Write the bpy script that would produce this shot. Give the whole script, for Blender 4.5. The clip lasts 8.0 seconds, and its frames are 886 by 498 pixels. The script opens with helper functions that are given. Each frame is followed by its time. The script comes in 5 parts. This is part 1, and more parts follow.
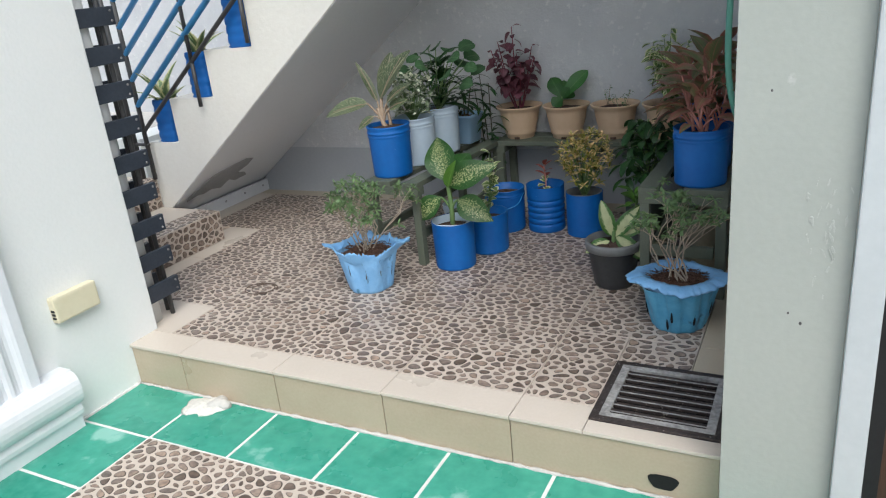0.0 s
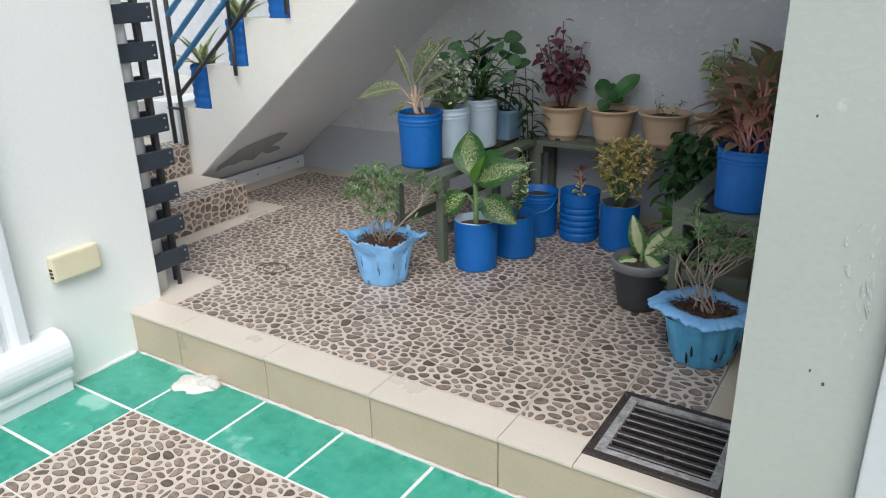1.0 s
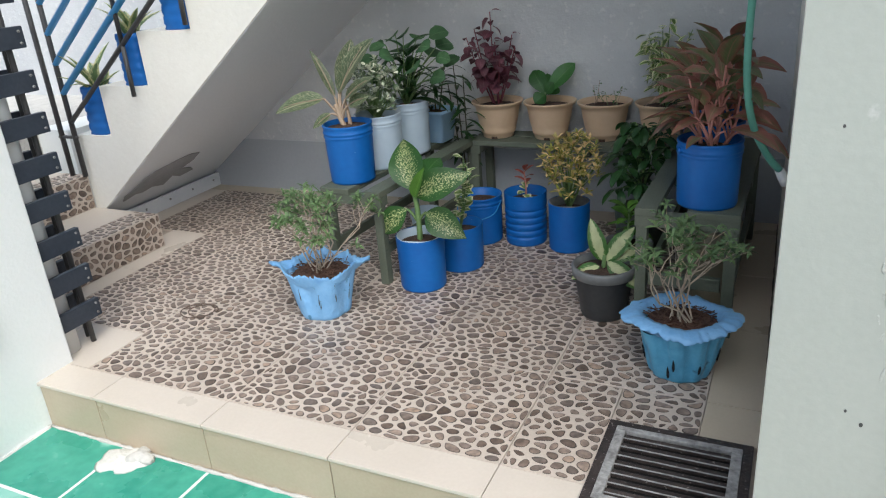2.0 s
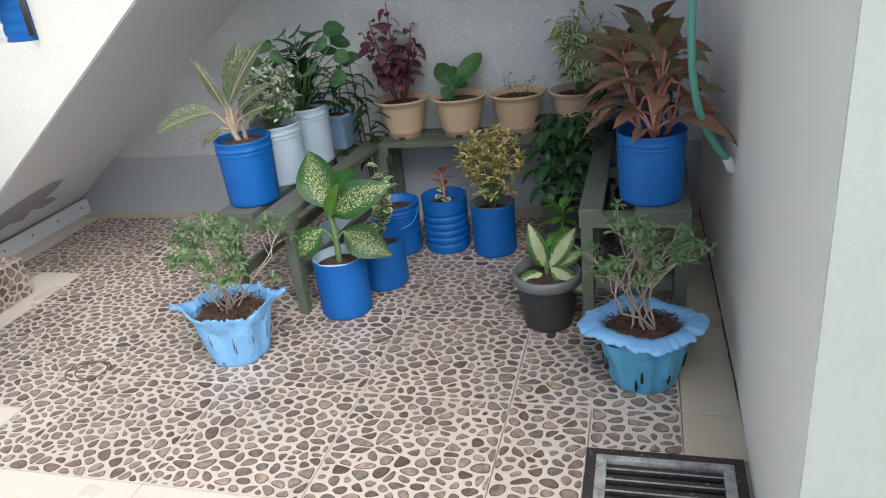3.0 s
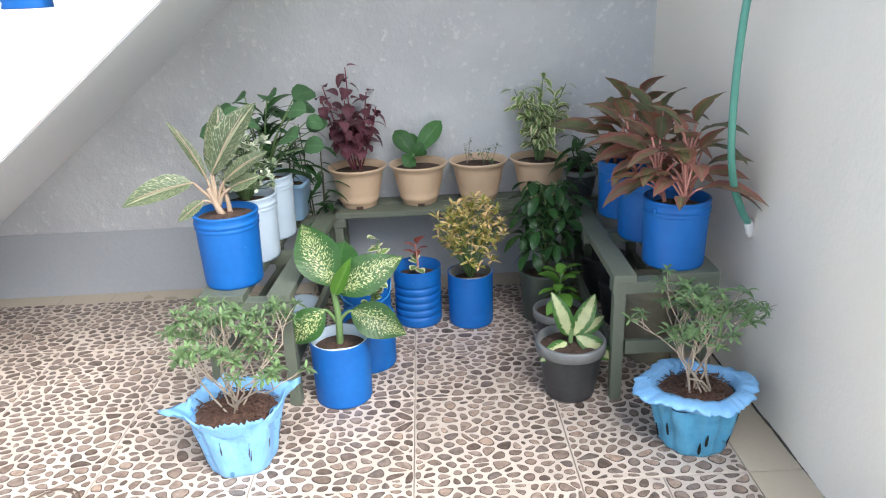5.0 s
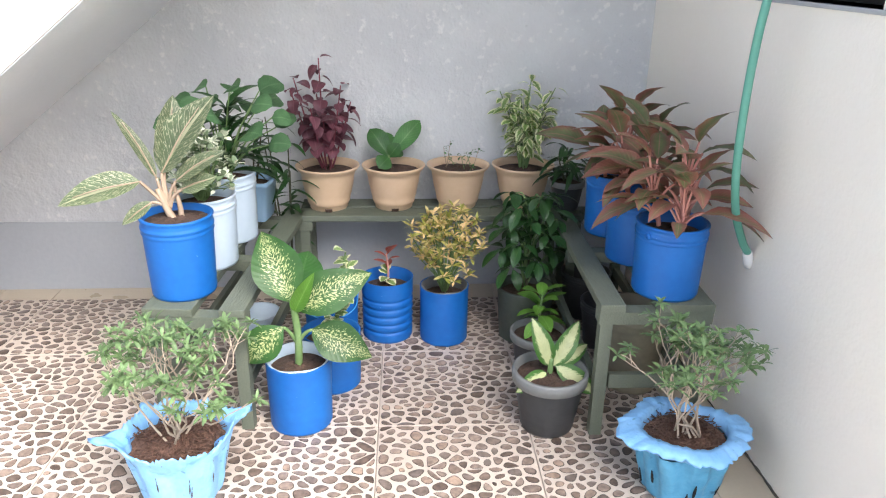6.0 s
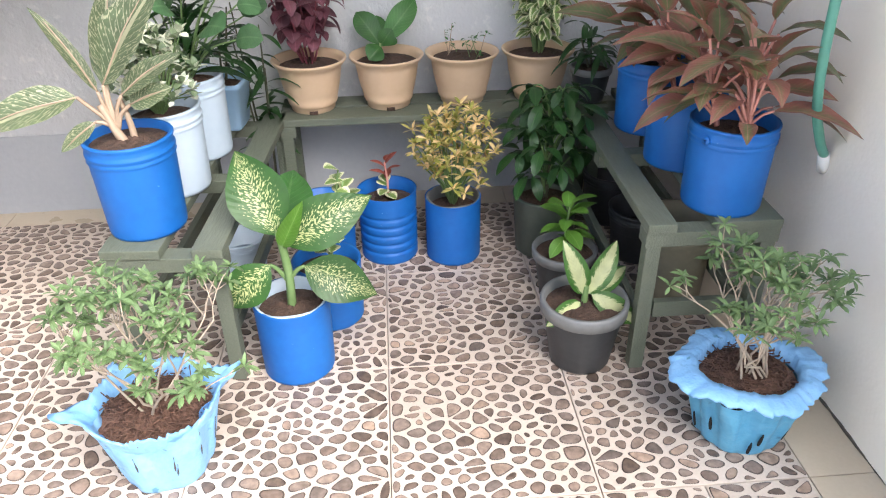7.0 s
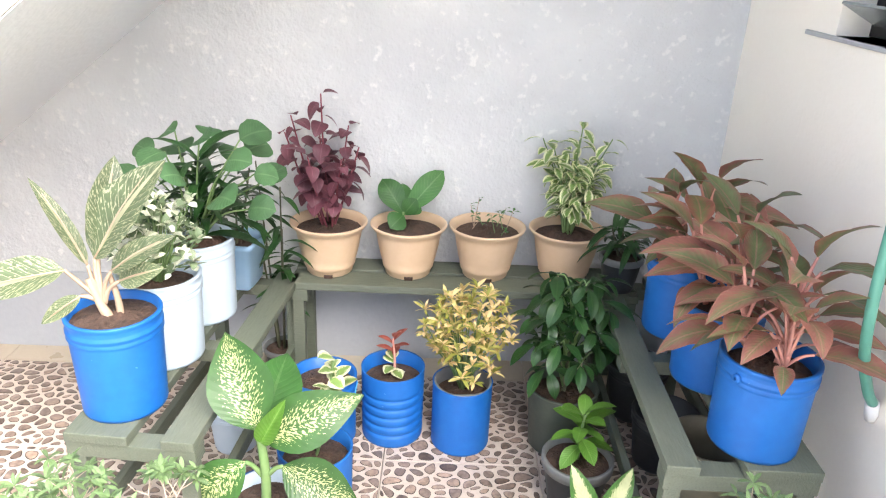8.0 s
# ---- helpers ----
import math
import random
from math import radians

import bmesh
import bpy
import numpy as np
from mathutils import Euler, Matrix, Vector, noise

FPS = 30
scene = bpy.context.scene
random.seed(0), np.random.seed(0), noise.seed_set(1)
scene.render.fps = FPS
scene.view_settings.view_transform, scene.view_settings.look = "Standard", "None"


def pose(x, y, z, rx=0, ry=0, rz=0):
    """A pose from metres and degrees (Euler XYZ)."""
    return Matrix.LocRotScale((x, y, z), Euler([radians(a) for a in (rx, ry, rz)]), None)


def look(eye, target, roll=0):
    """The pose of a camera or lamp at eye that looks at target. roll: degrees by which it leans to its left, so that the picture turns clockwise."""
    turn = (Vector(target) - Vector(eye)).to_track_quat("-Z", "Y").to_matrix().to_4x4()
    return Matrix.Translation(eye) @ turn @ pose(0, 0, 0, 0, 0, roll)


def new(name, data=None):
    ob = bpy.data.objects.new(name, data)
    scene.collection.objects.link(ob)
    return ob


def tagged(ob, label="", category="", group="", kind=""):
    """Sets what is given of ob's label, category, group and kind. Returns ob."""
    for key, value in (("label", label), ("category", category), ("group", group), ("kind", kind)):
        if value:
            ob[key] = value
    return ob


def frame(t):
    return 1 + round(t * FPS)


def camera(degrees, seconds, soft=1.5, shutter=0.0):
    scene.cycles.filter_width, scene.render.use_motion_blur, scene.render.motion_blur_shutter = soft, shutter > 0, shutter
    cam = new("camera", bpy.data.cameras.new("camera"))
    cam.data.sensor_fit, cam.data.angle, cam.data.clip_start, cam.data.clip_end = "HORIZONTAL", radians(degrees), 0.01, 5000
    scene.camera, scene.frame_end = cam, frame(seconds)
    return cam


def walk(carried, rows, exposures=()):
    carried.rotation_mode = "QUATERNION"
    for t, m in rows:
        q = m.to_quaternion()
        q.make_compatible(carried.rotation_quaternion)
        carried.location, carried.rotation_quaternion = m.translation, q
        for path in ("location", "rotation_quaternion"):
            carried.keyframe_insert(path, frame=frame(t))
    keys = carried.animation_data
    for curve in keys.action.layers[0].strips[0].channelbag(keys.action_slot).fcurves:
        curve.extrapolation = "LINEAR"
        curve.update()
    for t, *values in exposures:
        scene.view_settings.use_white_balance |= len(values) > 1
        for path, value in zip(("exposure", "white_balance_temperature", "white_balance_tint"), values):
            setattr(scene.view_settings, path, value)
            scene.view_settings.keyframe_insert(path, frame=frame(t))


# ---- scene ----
cam = camera(62.1, 8.0, soft=1.15)
PATH = [
    (0, (1.087, -1.528, 1.113), (0.19, 0.118, 0.414), -6.0),
    (0.5, (1.174, -1.418, 1.098), (0.216, 0.215, 0.454), -3.1),
    (1, (1.122, -1.35, 1.088), (0.111, 0.22, 0.371), -1.3),
    (1.2, (1.06, -1.34, 1.08), (0.125, 0.287, 0.388), -0.5),
    (2.3, (0.905, -1.068, 1.134), (0.089, 0.558, 0.304), -5.6),
    (2.5, (0.869, -1.013, 1.137), (0.05, 0.596, 0.277), -6.9),
    (3, (0.72, -0.979, 1.127), (0.192, 0.765, 0.304), -6.5),
    (3.5, (0.495, -0.954, 1.148), (0.119, 0.796, 0.256), -3.5),
    (4, (0.295, -0.847, 1.153), (-0.045, 0.944, 0.332), -4.0),
    (4.5, (0.155, -0.888, 1.152), (0.114, 0.944, 0.351), -4.2),
    (5, (0.07, -0.939, 1.157), (0.099, 0.933, 0.452), -2.3),
    (5.2, (0.064, -0.912, 1.164), (0.117, 0.969, 0.487), -0.8),
    (6.3, (0.078, -0.606, 1.168), (0.178, 1.209, 0.334), 1.1),
    (6.5, (0.071, -0.492, 1.191), (0.17, 1.215, 0.152), -0.4),
    (7, (0.04, -0.42, 1.128), (0.158, 1.286, 0.09), -1.0),
    (7.5, (0.127, -0.315, 1.184), (0.195, 1.474, 0.292), 2.2),
    (8, (0.126, -0.227, 1.238), (0.131, 1.619, 0.468), 2.5),
]
walk(cam, [(t, look(eye, target, roll)) for t, eye, target, roll in PATH],
     exposures=[(0.0, 0.0, 6420, 10), (1.2, 0.0, 6420, 10), (2.5, 0.24, 6400, 10), (3.5, 0.60, 6350, 11), (4.5, 1.18, 6420, 12), (5.2, 1.20, 6450, 12), (6.5, 1.58, 6750, 16), (7.0, 1.48, 6750, 16), (7.5, 1.82, 6950, 17), (8.0, 2.10, 6950, 16)])

# ---- light ----
world = bpy.data.worlds.new("sky")
scene.world = world
world.use_nodes = True
wn, wl = world.node_tree.nodes, world.node_tree.links
sky = wn.new("ShaderNodeTexSky")
sky.sky_type, sky.sun_disc = "NISHITA", False
SUN_ELEV, SUN_ROT = radians(51.9), radians(142)
sky.sun_elevation, sky.sun_rotation = SUN_ELEV, SUN_ROT
sky.air_density, sky.dust_density, sky.ozone_density = 1.0, 3.0, 1.0
bg = wn["Background"]
bg.inputs["Strength"].default_value = 0.15
wl.new(sky.outputs["Color"], bg.inputs["Color"])
sun_data = bpy.data.lights.new("sun", "SUN")
sun_data.energy, sun_data.angle, sun_data.color = 3.1, radians(50), (0.94, 1.0, 1.01)
sun = new("sun", sun_data)
sun.matrix_world = look((3.3, -4.2, 6.8), (0, 0, 0))


# ---- materials ----
def nodes_of(name):
    m = bpy.data.materials.new(name)
    m.use_nodes = True
    return m, m.node_tree.nodes, m.node_tree.links, m.node_tree.nodes["Principled BSDF"]


def noise_node(n, l, scale, detail=4.0, coord="Object", stretch=None):
    tc = n.new("ShaderNodeTexCoord")
    t = n.new("ShaderNodeTexNoise")
    t.inputs["Scale"].default_value, t.inputs["Detail"].default_value = scale, detail
    if stretch:
        mp = n.new("ShaderNodeMapping")
        mp.inputs["Scale"].default_value = stretch
        l.new(mp.outputs["Vector"], t.inputs["Vector"])
    info, shift = n.new("ShaderNodeObjectInfo"), n.new("ShaderNodeVectorMath")
    shift.operation = "MULTIPLY_ADD"
    l.new(info.outputs["Random"], shift.inputs[0])
    shift.inputs[1].default_value = (17.0, 31.0, 23.0)
    l.new(tc.outputs[coord], shift.inputs[2])
    l.new(shift.outputs[0], mp.inputs["Vector"] if stretch else t.inputs["Vector"])
    return t


def ramp(n, l, source, stops):
    r = n.new("ShaderNodeValToRGB")
    while len(r.color_ramp.elements) < len(stops):
        r.color_ramp.elements.new(0.5)
    for e, (p, c) in zip(r.color_ramp.elements, stops):
        e.position, e.color = p, (*c, 1.0)
    l.new(source, r.inputs["Fac"])
    return r


def mix(n, l, fac, a, b, mode="MIX"):
    x = n.new("ShaderNodeMix")
    x.data_type, x.blend_type = "RGBA", mode
    for socket, value in ((x.inputs[0], fac), (x.inputs[6], a), (x.inputs[7], b)):
        if isinstance(value, (int, float)):
            socket.default_value = value
        elif isinstance(value, tuple):
            socket.default_value = (*value, 1.0)
        else:
            l.new(value, socket)
    return x.outputs[2]


def calc(n, l, op, a, b=0.0, c=None):
    x = n.new("ShaderNodeMath")
    x.operation = op
    for i, v in enumerate((a, b) if c is None else (a, b, c)):
        if isinstance(v, (int, float)):
            x.inputs[i].default_value = v
        else:
            l.new(v, x.inputs[i])
    return x.outputs[0]


def bump(n, l, p, height, strength, dist=0.01):
    b = n.new("ShaderNodeBump")
    b.inputs["Strength"].default_value, b.inputs["Distance"].default_value = strength, dist
    l.new(height, b.inputs["Height"])
    l.new(b.outputs["Normal"], p.inputs["Normal"])


def surface(name, a, b, rough=0.6, grain=60.0, blotch=4.0, relief=0.15, spread=0.5, metal=0.0, stretch=None, stain=None):
    """Two tones of one paint or stuff: large blotches, fine grain, fine relief."""
    m, n, l, p = nodes_of(name)
    big, fine = noise_node(n, l, blotch, 5), noise_node(n, l, grain, 3, stretch=stretch)
    f = mix(n, l, 0.4, big.outputs["Fac"], fine.outputs["Fac"])
    r = ramp(n, l, f, [(0.5 - spread / 2, a), (0.5 + spread / 2, b)])
    colour = r.outputs["Color"]
    if stain:
        t = noise_node(n, l, stain[1], 6)
        sr = ramp(n, l, t.outputs["Fac"], [(stain[2], (0, 0, 0)), (stain[2] + 0.06, (1, 1, 1))])
        colour = mix(n, l, sr.outputs["Color"], colour, stain[0])
    l.new(colour, p.inputs["Base Color"])
    rr = calc(n, l, "MULTIPLY_ADD", big.outputs["Fac"], 0.25, rough - 0.12)
    l.new(rr, p.inputs["Roughness"])
    p.inputs["Metallic"].default_value = metal
    bump(n, l, p, fine.outputs["Fac"], relief)
    return m


WALL = surface("white_wall_paint", (0.77, 0.79, 0.77), (0.84, 0.85, 0.83), 0.65, 90, 2, 0.12, 0.6)
WALL_GREY = surface("grey_green_wall_paint", (0.36, 0.385, 0.345), (0.42, 0.445, 0.40), 0.6, 70, 3, 0.08, 0.6, stain=((0.62, 0.63, 0.60), 9.0, 0.70))
# White wall paint with the east wall's warm light put into its colour.
WALL_LIT = surface("white_wall_paint_lit", (0.89, 0.83, 0.745), (0.93, 0.88, 0.80), 0.6, 90, 2, 0.10, 0.6)
STRINGER = surface("cream_white_stair_paint", (0.78, 0.75, 0.67), (0.86, 0.835, 0.76), 0.7, 60, 3, 0.18, 0.5, stain=((0.60, 0.56, 0.48), 6.0, 0.72))
DADO = surface("smooth_grey_dado", (0.37, 0.39, 0.42), (0.45, 0.47, 0.49), 0.7, 60, 3, 0.1, 0.6)
# Same beige tile glaze, darkened to carry the shade along the walls.
BEIGE_SHADED = surface("beige_tile_glaze_shaded", (0.46, 0.39, 0.29), (0.56, 0.48, 0.37), 0.3, 120, 5, 0.03, 0.7)
SOFFIT = surface("soffit_paint", (0.80, 0.83, 0.86), (0.87, 0.89, 0.91), 0.75, 60, 2, 0.2, 0.6)
PEEL = surface("peeled_plaster", (0.34, 0.35, 0.36), (0.46, 0.46, 0.47), 0.9, 60, 14, 0.4)
TRIM_WHITE = surface("white_gloss_trim", (0.74, 0.76, 0.78), (0.82, 0.83, 0.84), 0.35, 50, 6, 0.05)
BEIGE = surface("beige_tile_glaze", (0.56, 0.49, 0.41), (0.66, 0.58, 0.50), 0.3, 120, 5, 0.03, 0.7)
RISER = surface("riser_tile_glaze", (0.40, 0.315, 0.22), (0.52, 0.425, 0.32), 0.32, 120, 6, 0.03, 0.7, stain=((0.36, 0.32, 0.24), 7.0, 0.68))
GREEN_TILE = surface("green_tile_glaze", (0.012, 0.22, 0.155), (0.075, 0.40, 0.29), 0.28, 30, 6, 0.04, 0.42, stain=((0.24, 0.50, 0.42), 6.0, 0.60))
GROUT = surface("pale_grout", (0.62, 0.62, 0.59), (0.78, 0.78, 0.75), 0.85, 150, 12, 0.3)
GROUT_DARK = surface("tan_grout", (0.42, 0.35, 0.29), (0.54, 0.46, 0.39), 0.9, 150, 12, 0.3)
STONE_BASE = surface("pebble_tile_ground", (0.48, 0.405, 0.338), (0.64, 0.55, 0.470), 0.4, 160, 5, 0.05, 0.45, stain=((0.40, 0.31, 0.23), 3.2, 0.70))
CEMENT = surface("bare_cement", (0.42, 0.40, 0.37), (0.62, 0.60, 0.56), 0.9, 80, 16, 0.5)
BENCH = surface("dark_green_bench_paint", (0.085, 0.102, 0.072), (0.160, 0.176, 0.132), 0.6, 90, 6, 0.25, 0.6, stretch=(3, 0.4, 3))
SLAT = surface("charcoal_slat_paint", (0.018, 0.025, 0.038), (0.045, 0.055, 0.072), 0.5, 80, 8, 0.15)
STEEL_DARK = surface("dark_painted_steel", (0.035, 0.035, 0.037), (0.08, 0.078, 0.075), 0.5, 70, 10, 0.15)
STEEL_BLUE = surface("blue_painted_steel", (0.025, 0.26, 0.58), (0.055, 0.34, 0.68), 0.4, 70, 10, 0.1)
IRON = surface("rusty_drain_iron", (0.018, 0.014, 0.013), (0.06, 0.045, 0.04), 0.55, 90, 20, 0.4, stain=((0.24, 0.21, 0.19), 120.0, 0.64))
IRON_GREY = surface("grey_frame_cement", (0.14, 0.135, 0.13), (0.46, 0.45, 0.43), 0.8, 100, 30, 0.5, 0.4)
# Near-black standing for the shade inside drain, weep hole and slits.
HOLE_SHADE = surface("hole_shade_black", (0.004, 0.004, 0.004), (0.012, 0.011, 0.010), 0.9)
PVC = surface("white_pvc", (0.68, 0.69, 0.68), (0.76, 0.76, 0.74), 0.4, 40, 6, 0.03)
CREAM = surface("cream_plastic", (0.66, 0.60, 0.42), (0.74, 0.68, 0.50), 0.4, 40, 10, 0.02)
BLUE = surface("blue_bucket_plastic", (0.001, 0.096, 0.37), (0.003, 0.145, 0.48), 0.5, 50, 9, 0.03, 0.6, stain=((0.22, 0.38, 0.66), 75.0, 0.735))
WHITE_CAN = surface("white_bucket_plastic", (0.46, 0.57, 0.67), (0.56, 0.66, 0.745), 0.4, 40, 9, 0.04, 0.6, stain=((0.40, 0.44, 0.46), 18.0, 0.70))
PALE_BLUE = surface("pale_blue_plastic", (0.33, 0.55, 0.78), (0.42, 0.62, 0.82), 0.4, 40, 8, 0.03)
TAN = surface("tan_pot_plastic", (0.61, 0.425, 0.265), (0.69, 0.505, 0.345), 0.42, 60, 8, 0.04, 0.6)
BLACK_POT = surface("black_pot_plastic", (0.022, 0.024, 0.026), (0.05, 0.052, 0.054), 0.45, 60, 8, 0.05)
GREY_RIM = surface("grey_pot_rim", (0.13, 0.135, 0.135), (0.21, 0.215, 0.21), 0.5, 60, 12, 0.08)
OLIVE = surface("dull_olive_plastic", (0.17, 0.15, 0.10), (0.26, 0.23, 0.16), 0.5, 60, 8, 0.05)
GREEN_POT = surface("dull_green_pot", (0.045, 0.06, 0.048), (0.08, 0.095, 0.075), 0.5, 60, 8, 0.05)
CLOTH_BLUE = surface("light_blue_painted_cement", (0.16, 0.40, 0.72), (0.27, 0.53, 0.82), 0.5, 60, 12, 0.3, 0.5, stain=((0.09, 0.26, 0.44), 34.0, 0.645))
CLOTH_TEAL = surface("teal_blue_painted_cement", (0.05, 0.27, 0.46), (0.13, 0.42, 0.62), 0.45, 60, 12, 0.25, 0.5, stain=((0.015, 0.07, 0.13), 15.0, 0.66))
SOIL = surface("dark_soil", (0.030, 0.018, 0.012), (0.12, 0.07, 0.05), 0.95, 120, 40, 0.9, 0.5)
HUSK = surface("husk_soil", (0.07, 0.035, 0.025), (0.24, 0.13, 0.09), 0.95, 160, 60, 0.9, 0.5)
BARK_PALE = surface("pale_bark", (0.34, 0.27, 0.20), (0.52, 0.43, 0.34), 0.8, 90, 30, 0.4)
STEM_PINK = surface("pink_stem", (0.48, 0.19, 0.15), (0.66, 0.33, 0.27), 0.5, 60, 20, 0.1)
STEM_CREAM = surface("cream_stem", (0.32, 0.225, 0.15), (0.44, 0.33, 0.235), 0.5, 60, 20, 0.1)
STEM_GREEN = surface("green_stem", (0.10, 0.19, 0.06), (0.20, 0.30, 0.12), 0.5, 60, 20, 0.1)
STEM_DARK = surface("dark_stem", (0.05, 0.06, 0.03), (0.10, 0.10, 0.06), 0.6, 60, 20, 0.1)
STEM_PURPLE = surface("purple_stem", (0.16, 0.03, 0.05), (0.28, 0.07, 0.09), 0.5, 60, 20, 0.1)
HOSE = surface("green_hose_rubber", (0.07, 0.27, 0.20), (0.12, 0.36, 0.28), 0.4, 50, 12, 0.05)
# White door trim, its colour lowered in place of softer light on it.
TRIM_SHADED = surface("white_door_trim_shaded", (0.50, 0.54, 0.54), (0.58, 0.61, 0.61), 0.5, 60, 5, 0.08)
BROWN_DOOR = surface("brown_door_wood", (0.05, 0.025, 0.016), (0.11, 0.055, 0.035), 0.5, 60, 4, 0.2, stretch=(6, 6, 0.5))
# Dark frame paint, also the near-black that stands for unlit slots and room.
DARK = surface("dark_frame_paint_and_shade", (0.006, 0.006, 0.007), (0.016, 0.016, 0.016), 0.6)
FLUTE = surface("pilaster_paint", (0.68, 0.71, 0.74), (0.76, 0.78, 0.80), 0.45, 60, 5, 0.05)


def rough_wall():
    """Back wall: grey paint over coarse splatter plaster, with old specks."""
    m, n, l, p = nodes_of("splatter_plaster")
    a, b, c = noise_node(n, l, 38, 6), noise_node(n, l, 3, 4), noise_node(n, l, 110, 3)
    r = ramp(n, l, b.outputs["Fac"], [(0.35, (0.53, 0.54, 0.55)), (0.65, (0.62, 0.63, 0.63))])
    s = ramp(n, l, a.outputs["Fac"], [(0.60, (0, 0, 0)), (0.70, (1, 1, 1))])
    spots = noise_node(n, l, 9, 3)
    d = ramp(n, l, spots.outputs["Fac"], [(0.80, (0, 0, 0)), (0.82, (1, 1, 1))])
    colour = mix(n, l, calc(n, l, "MULTIPLY", s.outputs["Color"], 0.5), r.outputs["Color"], (0.76, 0.75, 0.72))
    l.new(mix(n, l, d.outputs["Color"], colour, (0.34, 0.34, 0.34)), p.inputs["Base Color"])
    p.inputs["Roughness"].default_value = 0.85
    h = calc(n, l, "ADD", a.outputs["Fac"], calc(n, l, "MULTIPLY", c.outputs["Fac"], 0.4))
    bump(n, l, p, h, 0.55, 0.012)
    return m


def pebble(name, stops):
    m, n, l, p = nodes_of(name)
    g = n.new("ShaderNodeNewGeometry")
    r = ramp(n, l, g.outputs["Random Per Island"], stops)
    t = noise_node(n, l, 70, 5)
    tr = ramp(n, l, t.outputs["Fac"], [(0.3, (0.55, 0.52, 0.50)), (0.7, (1.45, 1.4, 1.35))])
    l.new(mix(n, l, 0.8, r.outputs["Color"], tr.outputs["Color"], "MULTIPLY"), p.inputs["Base Color"])
    p.inputs["Roughness"].default_value = 0.35
    return m


PEBBLE = pebble("pebble_print", [(0.0, (0.105, 0.077, 0.062)), (0.3, (0.20, 0.150, 0.122)), (0.55, (0.29, 0.225, 0.185)), (0.8, (0.15, 0.122, 0.108)), (1.0, (0.38, 0.28, 0.215))])
PEBBLE_EDGE = pebble("pebble_outline", [(0.0, (0.045, 0.034, 0.028)), (0.5, (0.10, 0.076, 0.062)), (1.0, (0.07, 0.056, 0.048))])
SPLATTER = rough_wall()


def leaf_material(name, kind, a, b, c=None, rough=0.4):
    """Leaf colours laid out along the blade: u runs across (0.5 is the midrib), v from base to tip."""
    m, n, l, p = nodes_of(name)
    uv = n.new("ShaderNodeUVMap")
    sep = n.new("ShaderNodeSeparateXYZ")
    l.new(uv.outputs["UV"], sep.inputs[0])
    u, v = sep.outputs[0], sep.outputs[1]
    across = calc(n, l, "ABSOLUTE", calc(n, l, "MULTIPLY_ADD", u, 2.0, -1.0))
    tint = noise_node(n, l, 30, 4)
    info = n.new("ShaderNodeObjectInfo")
    geo = n.new("ShaderNodeNewGeometry")
    rnd = calc(n, l, "FRACT", calc(n, l, "ADD", info.outputs["Random"], geo.outputs["Random Per Island"]))
    lane = calc(n, l, "SUBTRACT", v, calc(n, l, "MULTIPLY", across, 0.28))
    comb = n.new("ShaderNodeCombineXYZ")
    fine = {"fleck": 1.9, "vein": 1.5}.get(kind, 1.0)
    l.new(calc(n, l, "MULTIPLY", across, 5.0 * fine), comb.inputs[0])
    l.new(calc(n, l, "MULTIPLY", lane, 24.0 * fine), comb.inputs[1])
    l.new(calc(n, l, "MULTIPLY_ADD", rnd, 40.0, calc(n, l, "MULTIPLY", calc(n, l, "GREATER_THAN", u, 0.5), 7.0)), comb.inputs[2])
    fleck = n.new("ShaderNodeTexNoise")
    fleck.inputs["Scale"].default_value, fleck.inputs["Detail"].default_value = 1.0, 3.0
    l.new(comb.outputs[0], fleck.inputs["Vector"])
    vein = calc(n, l, "PINGPONG", calc(n, l, "MULTIPLY", lane, 12.0), 0.5)
    if kind == "fleck":
        lim = calc(n, l, "MULTIPLY_ADD", calc(n, l, "POWER", across, 3.0), 0.42, 0.525)
        f = calc(n, l, "MULTIPLY_ADD", calc(n, l, "SUBTRACT", fleck.outputs["Fac"], lim), 22.0, 0.5)
    elif kind == "vein":
        f = calc(n, l, "ADD", calc(n, l, "LESS_THAN", vein, 0.035), calc(n, l, "MULTIPLY", calc(n, l, "GREATER_THAN", calc(n, l, "MULTIPLY_ADD", across, 0.10, fleck.outputs["Fac"]), 0.650), 0.85))
        f = calc(n, l, "ADD", f, calc(n, l, "LESS_THAN", across, 0.09))
    elif kind == "margin":
        f = calc(n, l, "MULTIPLY_ADD", calc(n, l, "ADD", across, calc(n, l, "MULTIPLY_ADD", fleck.outputs["Fac"], 1.6, -0.80)), 5.0, -2.3)
    elif kind == "blush":
        f = calc(n, l, "MULTIPLY_ADD", calc(n, l, "ADD", across, calc(n, l, "MULTIPLY_ADD", fleck.outputs["Fac"], 1.2, calc(n, l, "MULTIPLY", rnd, 0.9))), 1.35, -1.62)
    elif kind == "centre":
        f = calc(n, l, "MULTIPLY_ADD", calc(n, l, "ADD", across, calc(n, l, "MULTIPLY_ADD", fleck.outputs["Fac"], 0.9, -0.45)), -7.0, 4.2)
    elif kind == "random":
        f = calc(n, l, "MULTIPLY_ADD", calc(n, l, "ADD", rnd, fleck.outputs["Fac"]), 1.8, -1.35)
    else:
        f = calc(n, l, "ADD", calc(n, l, "MULTIPLY", calc(n, l, "LESS_THAN", across, 0.06), 0.6), calc(n, l, "MULTIPLY", calc(n, l, "LESS_THAN", vein, 0.06), 0.35))
    clamp = n.new("ShaderNodeClamp")
    l.new(f, clamp.inputs[0])
    colour = mix(n, l, clamp.outputs[0], a, b)
